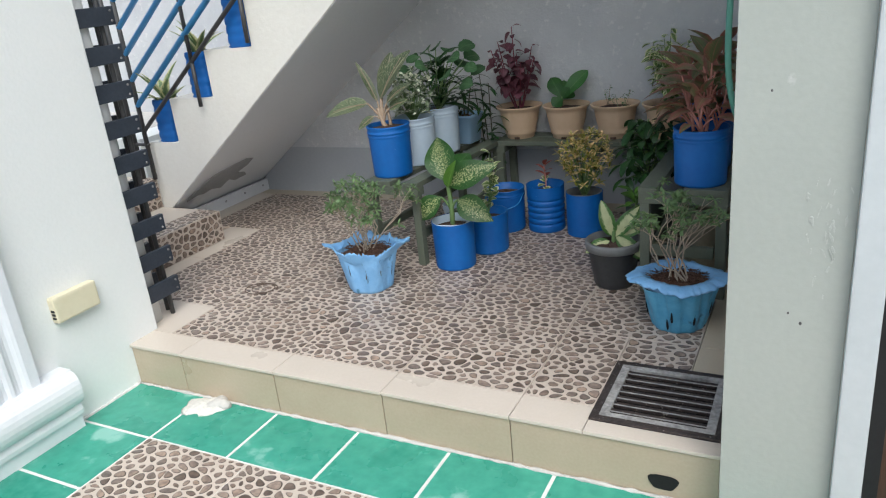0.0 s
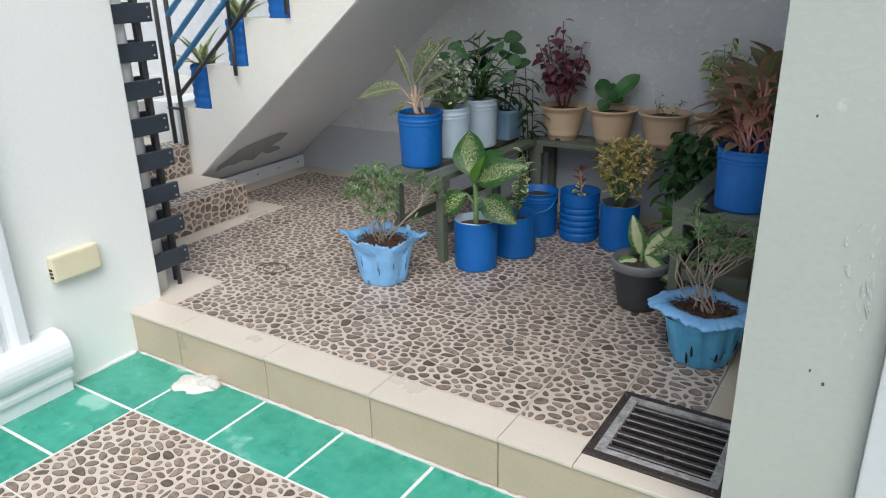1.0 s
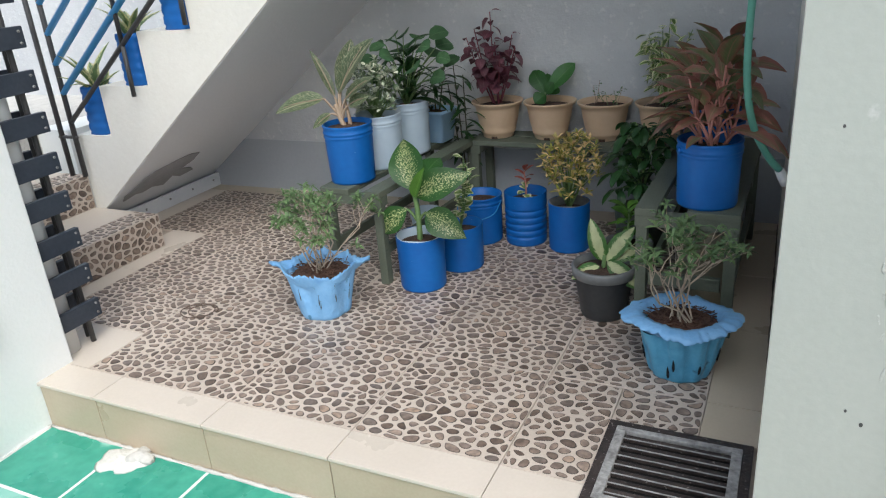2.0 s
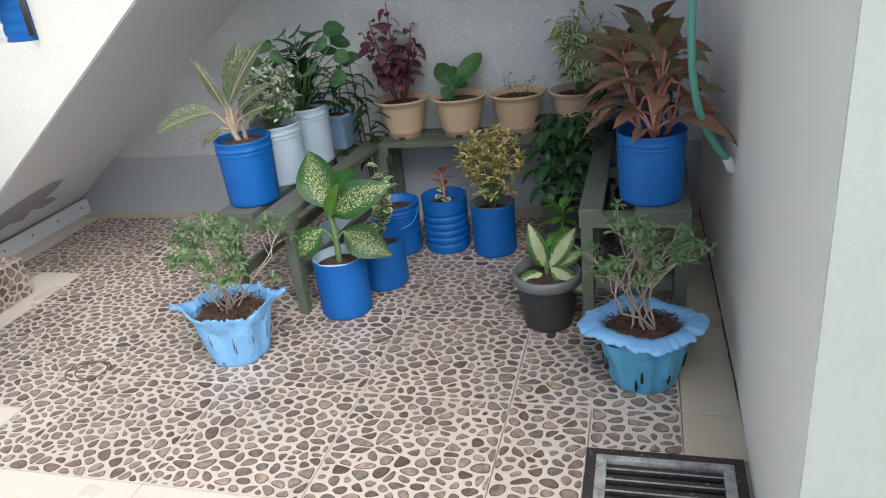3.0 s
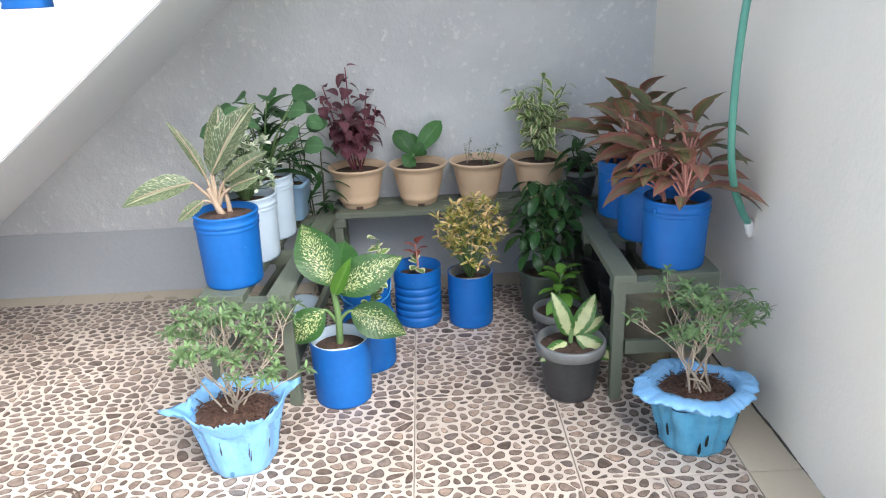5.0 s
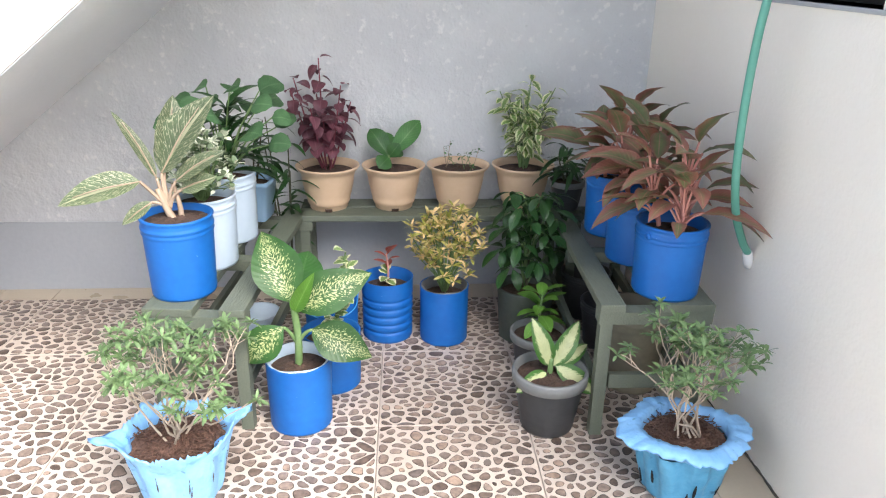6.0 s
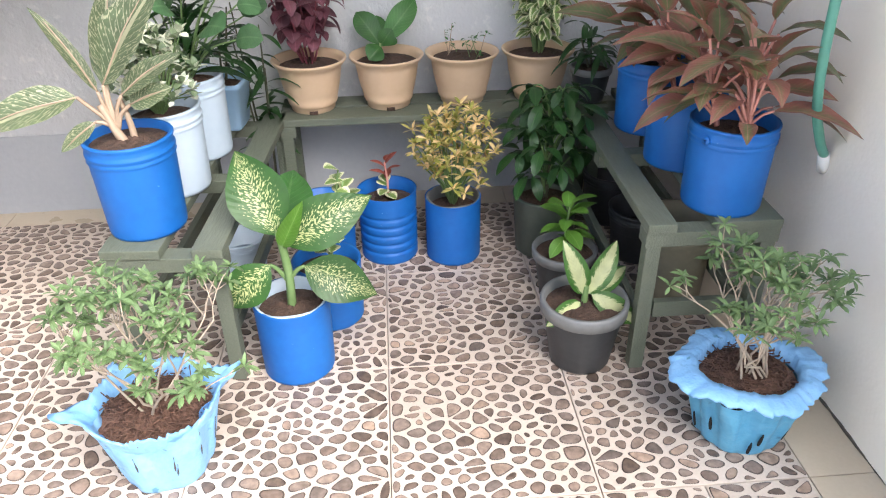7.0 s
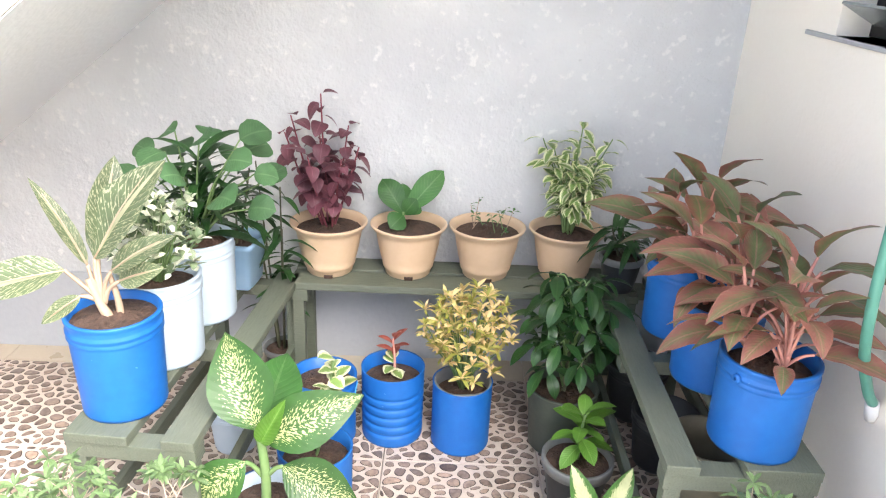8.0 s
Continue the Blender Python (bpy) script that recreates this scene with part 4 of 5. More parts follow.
# pail with body ribs, small rosy seedling
t = potted((0.013, 1.440, 0), "small rosy seedling in a ribbed blue pail", group="floor pots")
bucket(t, 0.083, 0.204, BLUE, top_band=False, ribs=5, taper=0.98, wall=0.004)
soil(t, 0.077, 0.165)
stalk(t, [(0, 0, 0.165), (0.004, 0, 0.22), (-0.002, 0, 0.285)], 0.004, 0.0025, STEM_PINK)
for k in range(11):
    leaf_object(t, ms[0] if k < 5 else leaf_set("leaf", [(0.05, 0.022, dict(droop=0.5, peak=0.5))], L_ROSY)[0], Vector((0, 0, 0.18 + 0.011 * k)), g.uniform(0, 360), 5 + 6 * k)

# yellow croton
t = potted((0.197, 1.412, 0), "bushy yellow and green croton in a blue pail", group="floor pots")
bucket(t, 0.078, 0.185, BLUE, top_band=False, lip=GREY_RIM, taper=0.99)
soil(t, 0.07, 0.15)
bag, wood, tips = Bag(), Bag(), []
g = random.Random(21)
for k in range(95):
    a, c = k * 2.39996, 1 - 2 * (k + 0.5) / 95
    if c < -0.75:
        continue
    rad = 0.114 * g.uniform(0.55, 1.08)
    q = Vector((rad * math.sqrt(1 - c * c) * math.cos(a), rad * math.sqrt(1 - c * c) * math.sin(a), 0.325 + rad * c * 1.15))
    if k % 2 == 0:
        v, f = tube([(0, 0, 0.15), (q.x * 0.35, q.y * 0.35, 0.20 + 0.25 * (q.z - 0.2)), q], [0.003, 0.0025, 0.0015], 5, caps=False)
        wood.add(v, f)
    cluster(bag, g, q, True, g.randint(10, 13), 0.034, 0.0095, (5, 85), 0.5, 0.3, 0.6)
wood.make("branch", STEM_GREEN, t)
bag.make("foliage", L_CROTON, t, kind="stuff")

# schefflera in a dull green pot
t = potted((0.462, 1.42, 0), "dark green umbrella plant in a dull green pot", group="floor pots")
v, f = lathe([(0.075, 0), (0.08, 0.005), (0.092, 0.175), (0.094, 0.18), (0.088, 0.182), (0.084, 0.15)], 40)
child("pot", mesh_from("pot", v, f, GREEN_POT), t)
soil(t, 0.085, 0.15)
g = random.Random(31)
pal = leaf_set("leaflet", [(0.085, 0.032, dict(droop=0.55, peak=0.55, stalk=0.012)), (0.07, 0.028, dict(droop=0.75, peak=0.55, stalk=0.010))], L_DARK)
for k in range(26):
    az, h = k * 137.5, 0.22 + 0.26 * (k / 26)
    base = Vector((0, 0, h))
    reach = 0.125 * (1.0 - 0.45 * (k / 26)) * g.uniform(0.7, 1.1)
    tip = base + way(az, 25) * reach
    stalk(t, [(0, 0, h - 0.06), (base + tip) / 2 + Vector((0, 0, 0.01)), tip], 0.003, 0.0018, STEM_GREEN, "petiole", 5)
    for j in range(6):
        leaf_object(t, pal[j % 2], tip, az + 60 * j + g.uniform(-12, 12), g.uniform(-28, 12), g.uniform(-15, 15), g.uniform(0.8, 1.1), "leaflet")
stalk(t, [(0, 0, 0.15), (0.005, 0, 0.3), (0, 0, 0.46)], 0.007, 0.004, STEM_DARK)

# black pots in front of the bench on the right
t = potted((0.450, 0.912, 0), "cream-leaved dumb cane in a black pot with a grey rim", group="floor pots")
black_pot(t, 0.100, 0.172)
stalk(t, [(0, 0, 0.135), (0.0, 0, 0.17), (0.002, 0, 0.20)], 0.009, 0.006, STEM_GREEN)
for d, w, base in (((-0.035, -0.02, 0.135), 0.055, (-0.004, 0, 0.18)), ((0.075, 0.01, 0.12), 0.055, (0.006, 0, 0.18)), ((0.115, -0.06, -0.05), 0.055, (0.012, -0.01, 0.185)), ((0.11, 0.02, 0.055), 0.045, (0.008, 0, 0.18)), ((-0.075, -0.06, -0.02), 0.05, (-0.012, -0.01, 0.165))):
    big_leaf(t, L_DUMB_PALE, base, d, w, droop=0.5, fold=0.15)
t = potted((0.467, 1.183, 0), "light green seedling in a black pot with a grey rim", group="floor pots")
black_pot(t, 0.085, 0.14)
g = random.Random(41)
fresh = leaf_set("leaf", [(0.090, 0.042, dict(droop=0.45, peak=0.55)), (0.075, 0.035, dict(droop=0.6, peak=0.55))], L_LIGHT)
stalk(t, [(0, 0, 0.12), (0.0, 0, 0.19), (0.004, 0, 0.255)], 0.005, 0.003, STEM_GREEN)
for k in range(16):
    leaf_object(t, fresh[k % 2], Vector((0.002, 0, 0.165 + 0.006 * k)), k * 137.5, -5 + 4 * k, g.uniform(-15, 15), g.uniform(0.75, 1.1))

# pots under and behind the bench on the right
t = thing("plant_pot", (0.735, 1.12, 0), "tall dull olive plastic pail under a bench", "pot", "floor pots")
bucket(t, 0.085, 0.25, OLIVE, top_band=True, taper=0.9)
t = thing("plant_pot", (0.72, 1.36, 0), "black plastic pot under a bench", "pot", "floor pots")
bucket(t, 0.085, 0.15, BLACK_POT, top_band=True, taper=0.8)
t = thing("plant_pot", (0.70, 1.58, 0), "black plastic pot under a bench", "pot", "floor pots")
bucket(t, 0.085, 0.16, BLACK_POT, top_band=True, taper=0.8)
t = thing("plant_pot", (-0.39, 1.36, 0), "small white plastic pot under a bench", "pot", "floor pots")
bucket(t, 0.065, 0.12, WHITE_CAN, top_band=True, taper=0.85)

# dark narrow-leaved plant at the end of the bench
nar = leaf_set("leaf", [(0.13, 0.022, dict(droop=0.8, peak=0.45)), (0.11, 0.018, dict(droop=0.6, peak=0.45))], L_DARK)


def narrow_plant(at, label, heights, count, seed, spread=0.0, pot=None):
    t = potted(at, label, group="bench pots")
    g = random.Random(seed)
    if pot:
        pot(t)
    for k, h in enumerate(heights):
        a = g.uniform(0, 6.28)
        tip = Vector((spread * math.cos(a), spread * math.sin(a), h))
        z0 = 0.09
        stalk(t, [(tip.x * 0.2, tip.y * 0.2, z0), (tip.x * 0.6, tip.y * 0.6, (h + z0) / 2), tip], 0.004, 0.002, STEM_DARK)
        for j in range(count):
            s = 0.35 + 0.65 * j / count
            p = Vector((tip.x * s, tip.y * s, z0 + (h - z0) * s))
            leaf_object(t, nar[j % 2], p, j * 137.5 + k * 50, g.uniform(-10, 45), g.uniform(-20, 20), g.uniform(0.7, 1.05))
    return t


def small_black(t):
    black_pot(t, 0.06, 0.10)


narrow_plant((0.612, 1.60, RH), "dark narrow-leaved plant in a small black pot", (0.20, 0.16, 0.18), 10, 51, 0.04, small_black)


# red aglaonemas in blue pails along the bench
red = leaf_set("leaf", [(0.172, 0.078, dict(droop=0.55, peak=0.42, fold=0.3, nv=10, tip=1.25, wave=0.03)), (0.155, 0.070, dict(droop=0.75, peak=0.42, fold=0.25, nv=10, wave=0.04, tip=1.25)), (0.138, 0.060, dict(droop=0.4, peak=0.42, fold=0.42, nv=10, tip=1.25, wave=0.03))], L_RED)
for i, (x, y, seed) in enumerate(((0.735, 0.945, 61), (0.722, 1.165, 62), (0.712, 1.385, 63))):
    t = potted((x, y, RH), "red-blushed aglaonema with pink stems in a blue pail on a bench", group="bench pots")
    bucket(t, 0.087, 0.185, BLUE, top_band=True, taper=0.95)
    soil(t, 0.079, 0.155)
    g = random.Random(seed)
    if i == 0:
        v, f = lathe([(0.009, 0), (0.009, 0.005), (0.003, 0.006)], 12)
        child("handle_lug", mesh_from("handle_lug", v, f, BLUE), t, pose(-0.074, -0.047, 0.162, 90, 0, -58))
    canes = ((0.012, 0.0, 0.140), (-0.026, 0.018, 0.095), (0.002, -0.028, 0.060), (0.03, 0.025, 0.05))
    for c, (cx, cy, high) in enumerate(canes):
        foot = Vector((cx, cy, 0.155))
        head = foot + Vector((cx * 0.9, cy * 0.9, high))
        stalk(t, [foot, (foot + head) / 2 + Vector((0.004, 0, 0)), head], 0.0062, 0.0045, STEM_PINK, "cane", 7)
        count = (13, 9, 7, 6)[c] if i == 0 else (10, 7, 6, 4)[c]
        for k in range(count):
            s = k / (count - 1)
            az = k * 137.5 + 85 * c + 40 * i + g.uniform(-14, 14)
            if way(az, 0).x > 0.6:
                az = 180 + (62 - 25 * s) * (1 if g.random() < 0.7 else -1.6)
            size = (0.66 + 0.34 * math.sin(math.pi * (0.2 + 0.7 * s))) * g.uniform(0.86, 1.12)
            el = 2 + 62 * s ** 1.3 + g.uniform(-14, 14)
            if way(az, 0).y < -0.55 and high * s < 0.05:
                el, size = el + 14, size * 0.72
            root = foot.lerp(head, 0.25 + 0.75 * s)
            p = root + way(az, 38 + 40 * s) * (0.060 + 0.035 * s)
            stalk(t, [root, root * 0.45 + p * 0.55 + Vector((0, 0, 0.008)), p], 0.0036, 0.0026, STEM_PINK, "petiole", 6)
            leaf_object(t, red[(k + c) % 3], p, az, el, g.uniform(-28, 28), size)

# cream-stemmed variegated plant in the front pail of the bench on the left
t = potted((-0.499, 1.025, BH), "white-veined variegated plant in a dark blue pail", group="bench pots")
bucket(t, 0.087, 0.208, BLUE, top_band=True, taper=0.92, dent=0.006)
soil(t, 0.080, 0.192)
stalk(t, [(0.006, -0.01, 0.18), (-0.012, -0.012, 0.215), (-0.036, -0.006, 0.275)], 0.012, 0.007, STEM_CREAM)
stalk(t, [(0.014, 0.0, 0.18), (0.012, 0.0, 0.235), (0.002, 0.0, 0.285)], 0.008, 0.005, STEM_CREAM)
for d, w, base, nrm in (((-0.072, 0.0, 0.175), 0.034, (-0.036, 0, 0.30), (0.75, -0.6, 0.3)), ((0.115, 0.03, 0.20), 0.112, (-0.026, 0.01, 0.31), (-0.45, -0.8, 0.35)), ((0.03, 0.06, 0.165), 0.07, (-0.02, 0.02, 0.33), (0.5, -0.8, 0.3)),
                        ((0.118, -0.02, 0.092), 0.052, (0.012, -0.01, 0.295), (-0.5, -0.75, 0.5)), ((0.085, -0.015, 0.040), 0.050, (0.024, -0.01, 0.275), (-0.2, -0.85, 0.5)), ((-0.178, -0.075, -0.018), 0.084, (-0.070, -0.02, 0.297), (0.0, -0.62, 0.78)),
                        ((-0.072, -0.035, -0.045), 0.034, (-0.048, -0.02, 0.245), TO_CAMERA)):
    stalk(t, [(-0.01, -0.008, 0.225), Vector(base) * 0.5 + Vector((-0.01, -0.004, 0.118)), base], 0.0052, 0.0036, STEM_CREAM, "petiole", 6)
    big_leaf(t, L_VEIN, base, d, w, nrm, droop=0.22, fold=0.35, wave=0.01)
    m = Vector(base) + Vector(d) * 0.45 + Vector(nrm).normalized() * 0.001
    stalk(t, [base, m, Vector(base) + Vector(d) * 0.8 - Vector(nrm).normalized() * 0.012], 0.0022, 0.0010, STEM_CREAM, "midrib", 6)

# white pails behind it
t = potted((-0.484, 1.215, BH), "white-speckled small-leaved bush in a stained white pail", group="bench pots")
bucket(t, 0.088, 0.20, WHITE_CAN, top_band=True, taper=0.93)
soil(t, 0.08, 0.17)
bag, wood, tips, g = Bag(), Bag(), [], random.Random(71)
for k in range(70):
    a, c = k * 2.39996, 1 - 2 * (k + 0.5) / 70
    if c < -0.7:
        continue
    rad = 0.095 * g.uniform(0.55, 1.08)
    q = Vector((rad * math.sqrt(1 - c * c) * math.cos(a), rad * math.sqrt(1 - c * c) * math.sin(a), 0.285 + rad * c * 1.2))
    v, f = tube([(0, 0, 0.17), (q.x * 0.4, q.y * 0.4, 0.21 + 0.2 * (q.z - 0.2)), q], [0.0025, 0.002, 0.0012], 5, caps=False)
    wood.add(v, f)
    cluster(bag, g, q, True, g.randint(9, 12), 0.027, 0.016, (5, 95), 0.4, 0.2, 0.5)
wood.make("branch", STEM_GREEN, t)
bag.make("foliage", L_WHITE, t, kind="stuff")

t = potted((-0.468, 1.42, BH), "round-leaved green geranium in a white pail", group="bench pots")
bucket(t, 0.088, 0.205, WHITE_CAN, top_band=True, taper=0.95)
soil(t, 0.08, 0.18, HUSK)
g = random.Random(81)
rnd_leaf = leaf_set("leaf", [(0.105, 0.105, dict(droop=0.5, peak=0.5, fold=0.12, wave=0.02, tip=0.65)), (0.09, 0.095, dict(droop=0.7, peak=0.5, fold=0.1, wave=0.03, tip=0.65))], L_ROUND)
for k in range(7, 26):
    s = k / 25
    az, el = k * 137.5, 30 + 45 * s
    p = Vector((0, 0, 0.18)) + way(az, el) * (0.14 + 0.15 * s) + Vector((0.03, 0, 0))
    stalk(t, [(0, 0, 0.18), p * 0.5 + Vector((0, 0, 0.12)), p], 0.003, 0.002, STEM_GREEN, "petiole", 5)
    child("leaf", rnd_leaf[k % 2], t, facing(p, way(az, g.uniform(-15, 40)) + Vector((0, 0, 0.25)), (g.uniform(-0.4, 0.5), -0.6, 0.8), g.uniform(0.6, 0.92)))
for k in range(54):
    leaf_object(t, nar[k % 2], Vector((0.02, 0, 0.2 + 0.0038 * k)), k * 137.5, g.uniform(10, 65), g.uniform(-20, 20), g.uniform(0.9, 1.35))


def square_pot(t):
    prof = [(0.050, 0.0), (0.054, 0.004), (0.066, 0.12), (0.070, 0.122), (0.070, 0.135), (0.064, 0.135), (0.060, 0.10)]
    v, f = lathe(prof, 48, lambda a, i, r, z: (r / max(abs(math.cos(a + 0.1)), abs(math.sin(a + 0.1))) ** 0.86, z))
    child("pot", mesh_from("pot", v, f, PALE_BLUE), t)
    soil(t, 0.060, 0.115)


narrow_plant((-0.428, 1.60, BH), "dark slender palm-like plant in a pale blue square pot", (0.32, 0.26, 0.22), 11, 91, 0.05, square_pot)
narrow_plant((-0.335, 1.70, 0.0), "tall dark slender palm-like plant in a black pot", (0.66, 0.58, 0.50, 0.62), 12, 92, 0.07, small_black)

# four tan pots along the rough wall
YP = [(-0.193, 1.712), (0.032, 1.720), (0.255, 1.728), (0.482, 1.730)]
YZ = BH
t = potted((*YP[0], YZ), "burgundy coleus in a tan plastic pot", group="tan pots")
tan_pot(t)
g = random.Random(101)
hearts = leaf_set("leaf", [(0.078, 0.062, dict(droop=0.6, peak=0.36, fold=0.2, stalk=0.012)), (0.06, 0.048, dict(droop=0.8, peak=0.36, fold=0.2, stalk=0.010)), (0.095, 0.074, dict(droop=0.7, peak=0.36, fold=0.15, stalk=0.014))], L_COLEUS)
for k in range(8):
    h = 0.38 if k == 0 else g.uniform(0.22, 0.34)
    a = k * 0.9
    sp = 0.0 if k == 0 else 0.10
    tip = Vector((sp * math.cos(a) - 0.015, sp * math.sin(a), 0.125 + h))
    stalk(t, [(0.012 * math.cos(a), 0.012 * math.sin(a), 0.125), Vector((tip.x * 0.6, tip.y * 0.6, 0.125 + h * 0.5)), tip], 0.0035, 0.002, STEM_PURPLE)
    for j in range(13):
        s = 0.42 + 0.58 * j / 12
        p = Vector((tip.x * s, tip.y * s, 0.125 + h * s))
        leaf_object(t, hearts[(j + k) % 3], p, j * 90 + (j // 2) * 45 + k * 30 + g.uniform(-20, 20), g.uniform(-35, 15) + (40 if j == 12 else 0), g.uniform(-15, 15), (1.05 - 0.45 * s) * g.uniform(0.8, 1.05))

t = potted((*YP[1], YZ), "young plant with broad green leaves in a tan pot", group="tan pots")
tan_pot(t)
stalk(t, [(-0.03, 0, 0.125), (-0.02, 0, 0.15), (-0.015, -0.005, 0.185)], 0.006, 0.004, STEM_GREEN)
for d, w in (((-0.03, -0.05, -0.015), 0.062), ((-0.06, 0.01, 0.105), 0.072), ((0.105, 0.01, 0.135), 0.07), ((0.03, -0.02, 0.05), 0.05), ((-0.005, 0.03, 0.09), 0.05), ((0.05, 0.04, 0.03), 0.05)):
    big_leaf(t, L_MID, (-0.015, -0.005, 0.175), d, w, droop=0.4, fold=0.25, peak=0.62, tip=0.8)

t = potted((*YP[2], YZ), "tan pot with a few thin dry sprouts", group="tan pots")
tan_pot(t)
g = random.Random(111)
dry = leaf_set("leaf", [(0.022, 0.007, dict(droop=0.5, peak=0.5))], L_MID)
for k in range(9):
    a = g.uniform(0, 6.28)
    b = Vector((0.05 * math.cos(a), 0.04 * math.sin(a), 0.125))
    tip = b + Vector((g.uniform(-0.03, 0.03), g.uniform(-0.02, 0.02), g.uniform(0.03, 0.10)))
    stalk(t, [b, (b + tip) / 2, tip], 0.0014, 0.0008, STEM_CREAM if k % 2 else STEM_GREEN, n=5)
    for j in range(4):
        leaf_object(t, dry[0], tip - Vector((0, 0, 0.006 * j)), g.uniform(0, 360), g.uniform(-10, 40))

t = potted((*YP[3], YZ), "cream-edged variegated fig bush in a tan pot", group="tan pots")
tan_pot(t)
g = random.Random(121)
fig = leaf_set("leaf", [(0.064, 0.030, dict(droop=0.45, peak=0.5, fold=0.25, stalk=0.008)), (0.050, 0.025, dict(droop=0.6, peak=0.5, fold=0.2, stalk=0.008))], L_FICUS)
for k in range(18):
    h = 0.33 if k == 0 else g.uniform(0.16, 0.30)
    a = k * 0.78
    sp = 0.012 if k == 0 else g.uniform(0.03, 0.125)
    tip = Vector((sp * math.cos(a), sp * math.sin(a), 0.125 + h))
    stalk(t, [(0.01 * math.cos(a), 0.01 * math.sin(a), 0.125), Vector((tip.x * 0.5, tip.y * 0.5, 0.125 + h * 0.6)), tip], 0.0035, 0.0015, STEM_GREEN, n=5)
    for j in range(14):
        s = 0.35 + 0.65 * j / 13
        leaf_object(t, fig[j % 2], Vector((tip.x * s ** 1.3, tip.y * s ** 1.3, 0.125 + h * s)), j * 137.5 + k * 40, g.uniform(-30, 45), g.uniform(-20, 20), g.uniform(0.8, 1.1))


# light blue hand-made pots
def draped_pot(t, r_base, r_top, h, flute, rim_shape, mat, rim_mat, seed, seams=11):
    """Cement-soaked cloth shaped over a pot: deep folds below, an uneven turned-out rim."""
    g = random.Random(seed)
    ph = [g.uniform(0, 6.28) for _ in range(4)]
    prof = [(r_base * 0.95, 0.0), (r_base, 0.006)] + [(r_base + (r_top - r_base) * (i / 14) ** 0.9, 0.006 + (h - 0.012) * i / 14) for i in range(1, 15)]

    def folds(a, i, r, z):
        s = z / h
        w = math.sin(seams * a + ph[0] + 1.2 * math.sin(2 * a + ph[2]) + 0.5 * s)
        crease = -max(0.0, -w) ** 0.6 + 0.35 * max(0.0, w)
        soft = 0.4 * math.sin(5 * a + ph[1] + s)
        rough = noise.noise(Vector((math.cos(a) * 4, math.sin(a) * 4, s * 4 + seed))) * 0.5
        return r * (1 + flute * (0.35 + 0.65 * s) * (crease + soft + rough)), z
    v, f = lathe(prof, 160, folds)
    child("body", mesh_from("body", v, f, mat), t)
    v, f = lathe(rim_shape["profile"], 160, rim_shape["shape"], close_bottom=False)
    child("rim", mesh_from("rim", v, f, rim_mat), t, label=rim_shape["label"])


def near(a, b, w):
    return math.exp(-((math.atan2(math.sin(a - b), math.cos(a - b))) / w) ** 2)


def ragged(a, i, r, z):
    c = Vector((math.cos(a) * 3, math.sin(a) * 3, 0.3))
    w = math.sin(3 * a + 0.6) * 0.4 + math.sin(5 * a + 2.0) * 0.3 + noise.noise(c * 1.6) * 1.1 + noise.noise(c * 5) * 0.6
    out = i / 3.0 if i < 4 else max(0.0, (6 - i) / 3.0)
    tip = near(a, 3.35, 0.22) + 0.75 * near(a, 0.42, 0.18) + 0.2 * near(a, 1.7, 0.3)
    return r + out * (0.007 * w + 0.064 * tip), z + out * (0.013 * w + 0.012 * noise.noise(c * 9) + 0.006 * noise.noise(c * 20) + 0.004 * tip)


def flange(a, i, r, z):
    c = Vector((math.cos(a) * 3, math.sin(a) * 3, 1.7))
    w = 0.45 * math.sin(4 * a + 1.0) + noise.noise(c * 1.5) * 1.2 + noise.noise(c * 4) * 1.0 + noise.noise(c * 10) * 0.8
    out = 1.0 if 2 <= i <= 5 else 0.35
    wide = 0.012 * near(a, 3.1, 0.6) + 0.006 * near(a, 0.2, 0.5)
    return (r + out * (0.008 * w + wide)) * (1 - 0.12 * math.sin(a) ** 2), z + out * (0.006 * math.sin(3 * a + 2) + 0.007 * noise.noise(c * 2.3))


t = potted((-0.442, 0.668, 0), "small-leaved shrub in a ragged light blue cement pot", group="cement pots")
draped_pot(t, 0.085, 0.114, 0.165, 0.10, dict(profile=[(0.112, 0.140), (0.117, 0.155), (0.121, 0.168), (0.122, 0.173), (0.118, 0.173), (0.109, 0.160), (0.105, 0.13)], shape=ragged, label="ragged turned-out light blue rim"), CLOTH_BLUE, CLOTH_BLUE, 1, 7)
for k in range(14):
    a = k * 6.283 / 14 + 0.3 * math.sin(k * 1.9)
    zc = 0.085 + 0.02 * math.sin(k * 2.1)
    rr = 0.0865 + (0.114 - 0.085) * (zc / 0.165) ** 0.9
    ol = [(0.0010 * math.sin(q) * (1.2 + math.cos(3 * q)), (0.03 + 0.012 * math.sin(k)) * math.cos(q)) for q in [6.283 * i / 12 for i in range(12)]]
    o = part("seam", patch_mesh(ol, 0.0012), STEEL_DARK, t)
    o.matrix_basis = Matrix.Rotation(a, 4, "Z") @ Matrix.Translation((rr, 0, zc)) @ Matrix.Rotation(radians(90 + 10), 4, "Y") @ Matrix.Rotation(radians(90 + 6 * math.sin(k)), 4, "Z")
soil(t, 0.106, 0.135, HUSK, 9)
husks(t, 0.098, 0.138, 260, 5)
bag, wood, tips, g = Bag(), Bag(), [], random.Random(131)
for k in range(10):
    branch(wood, tips, g, Vector((g.uniform(-0.02, 0.02), g.uniform(-0.02, 0.02), 0.14)), way(k * 33 + g.uniform(-20, 20), g.uniform(36, 80)), 0.104, 0.0030, 3, 2, 0.6, 0.76)
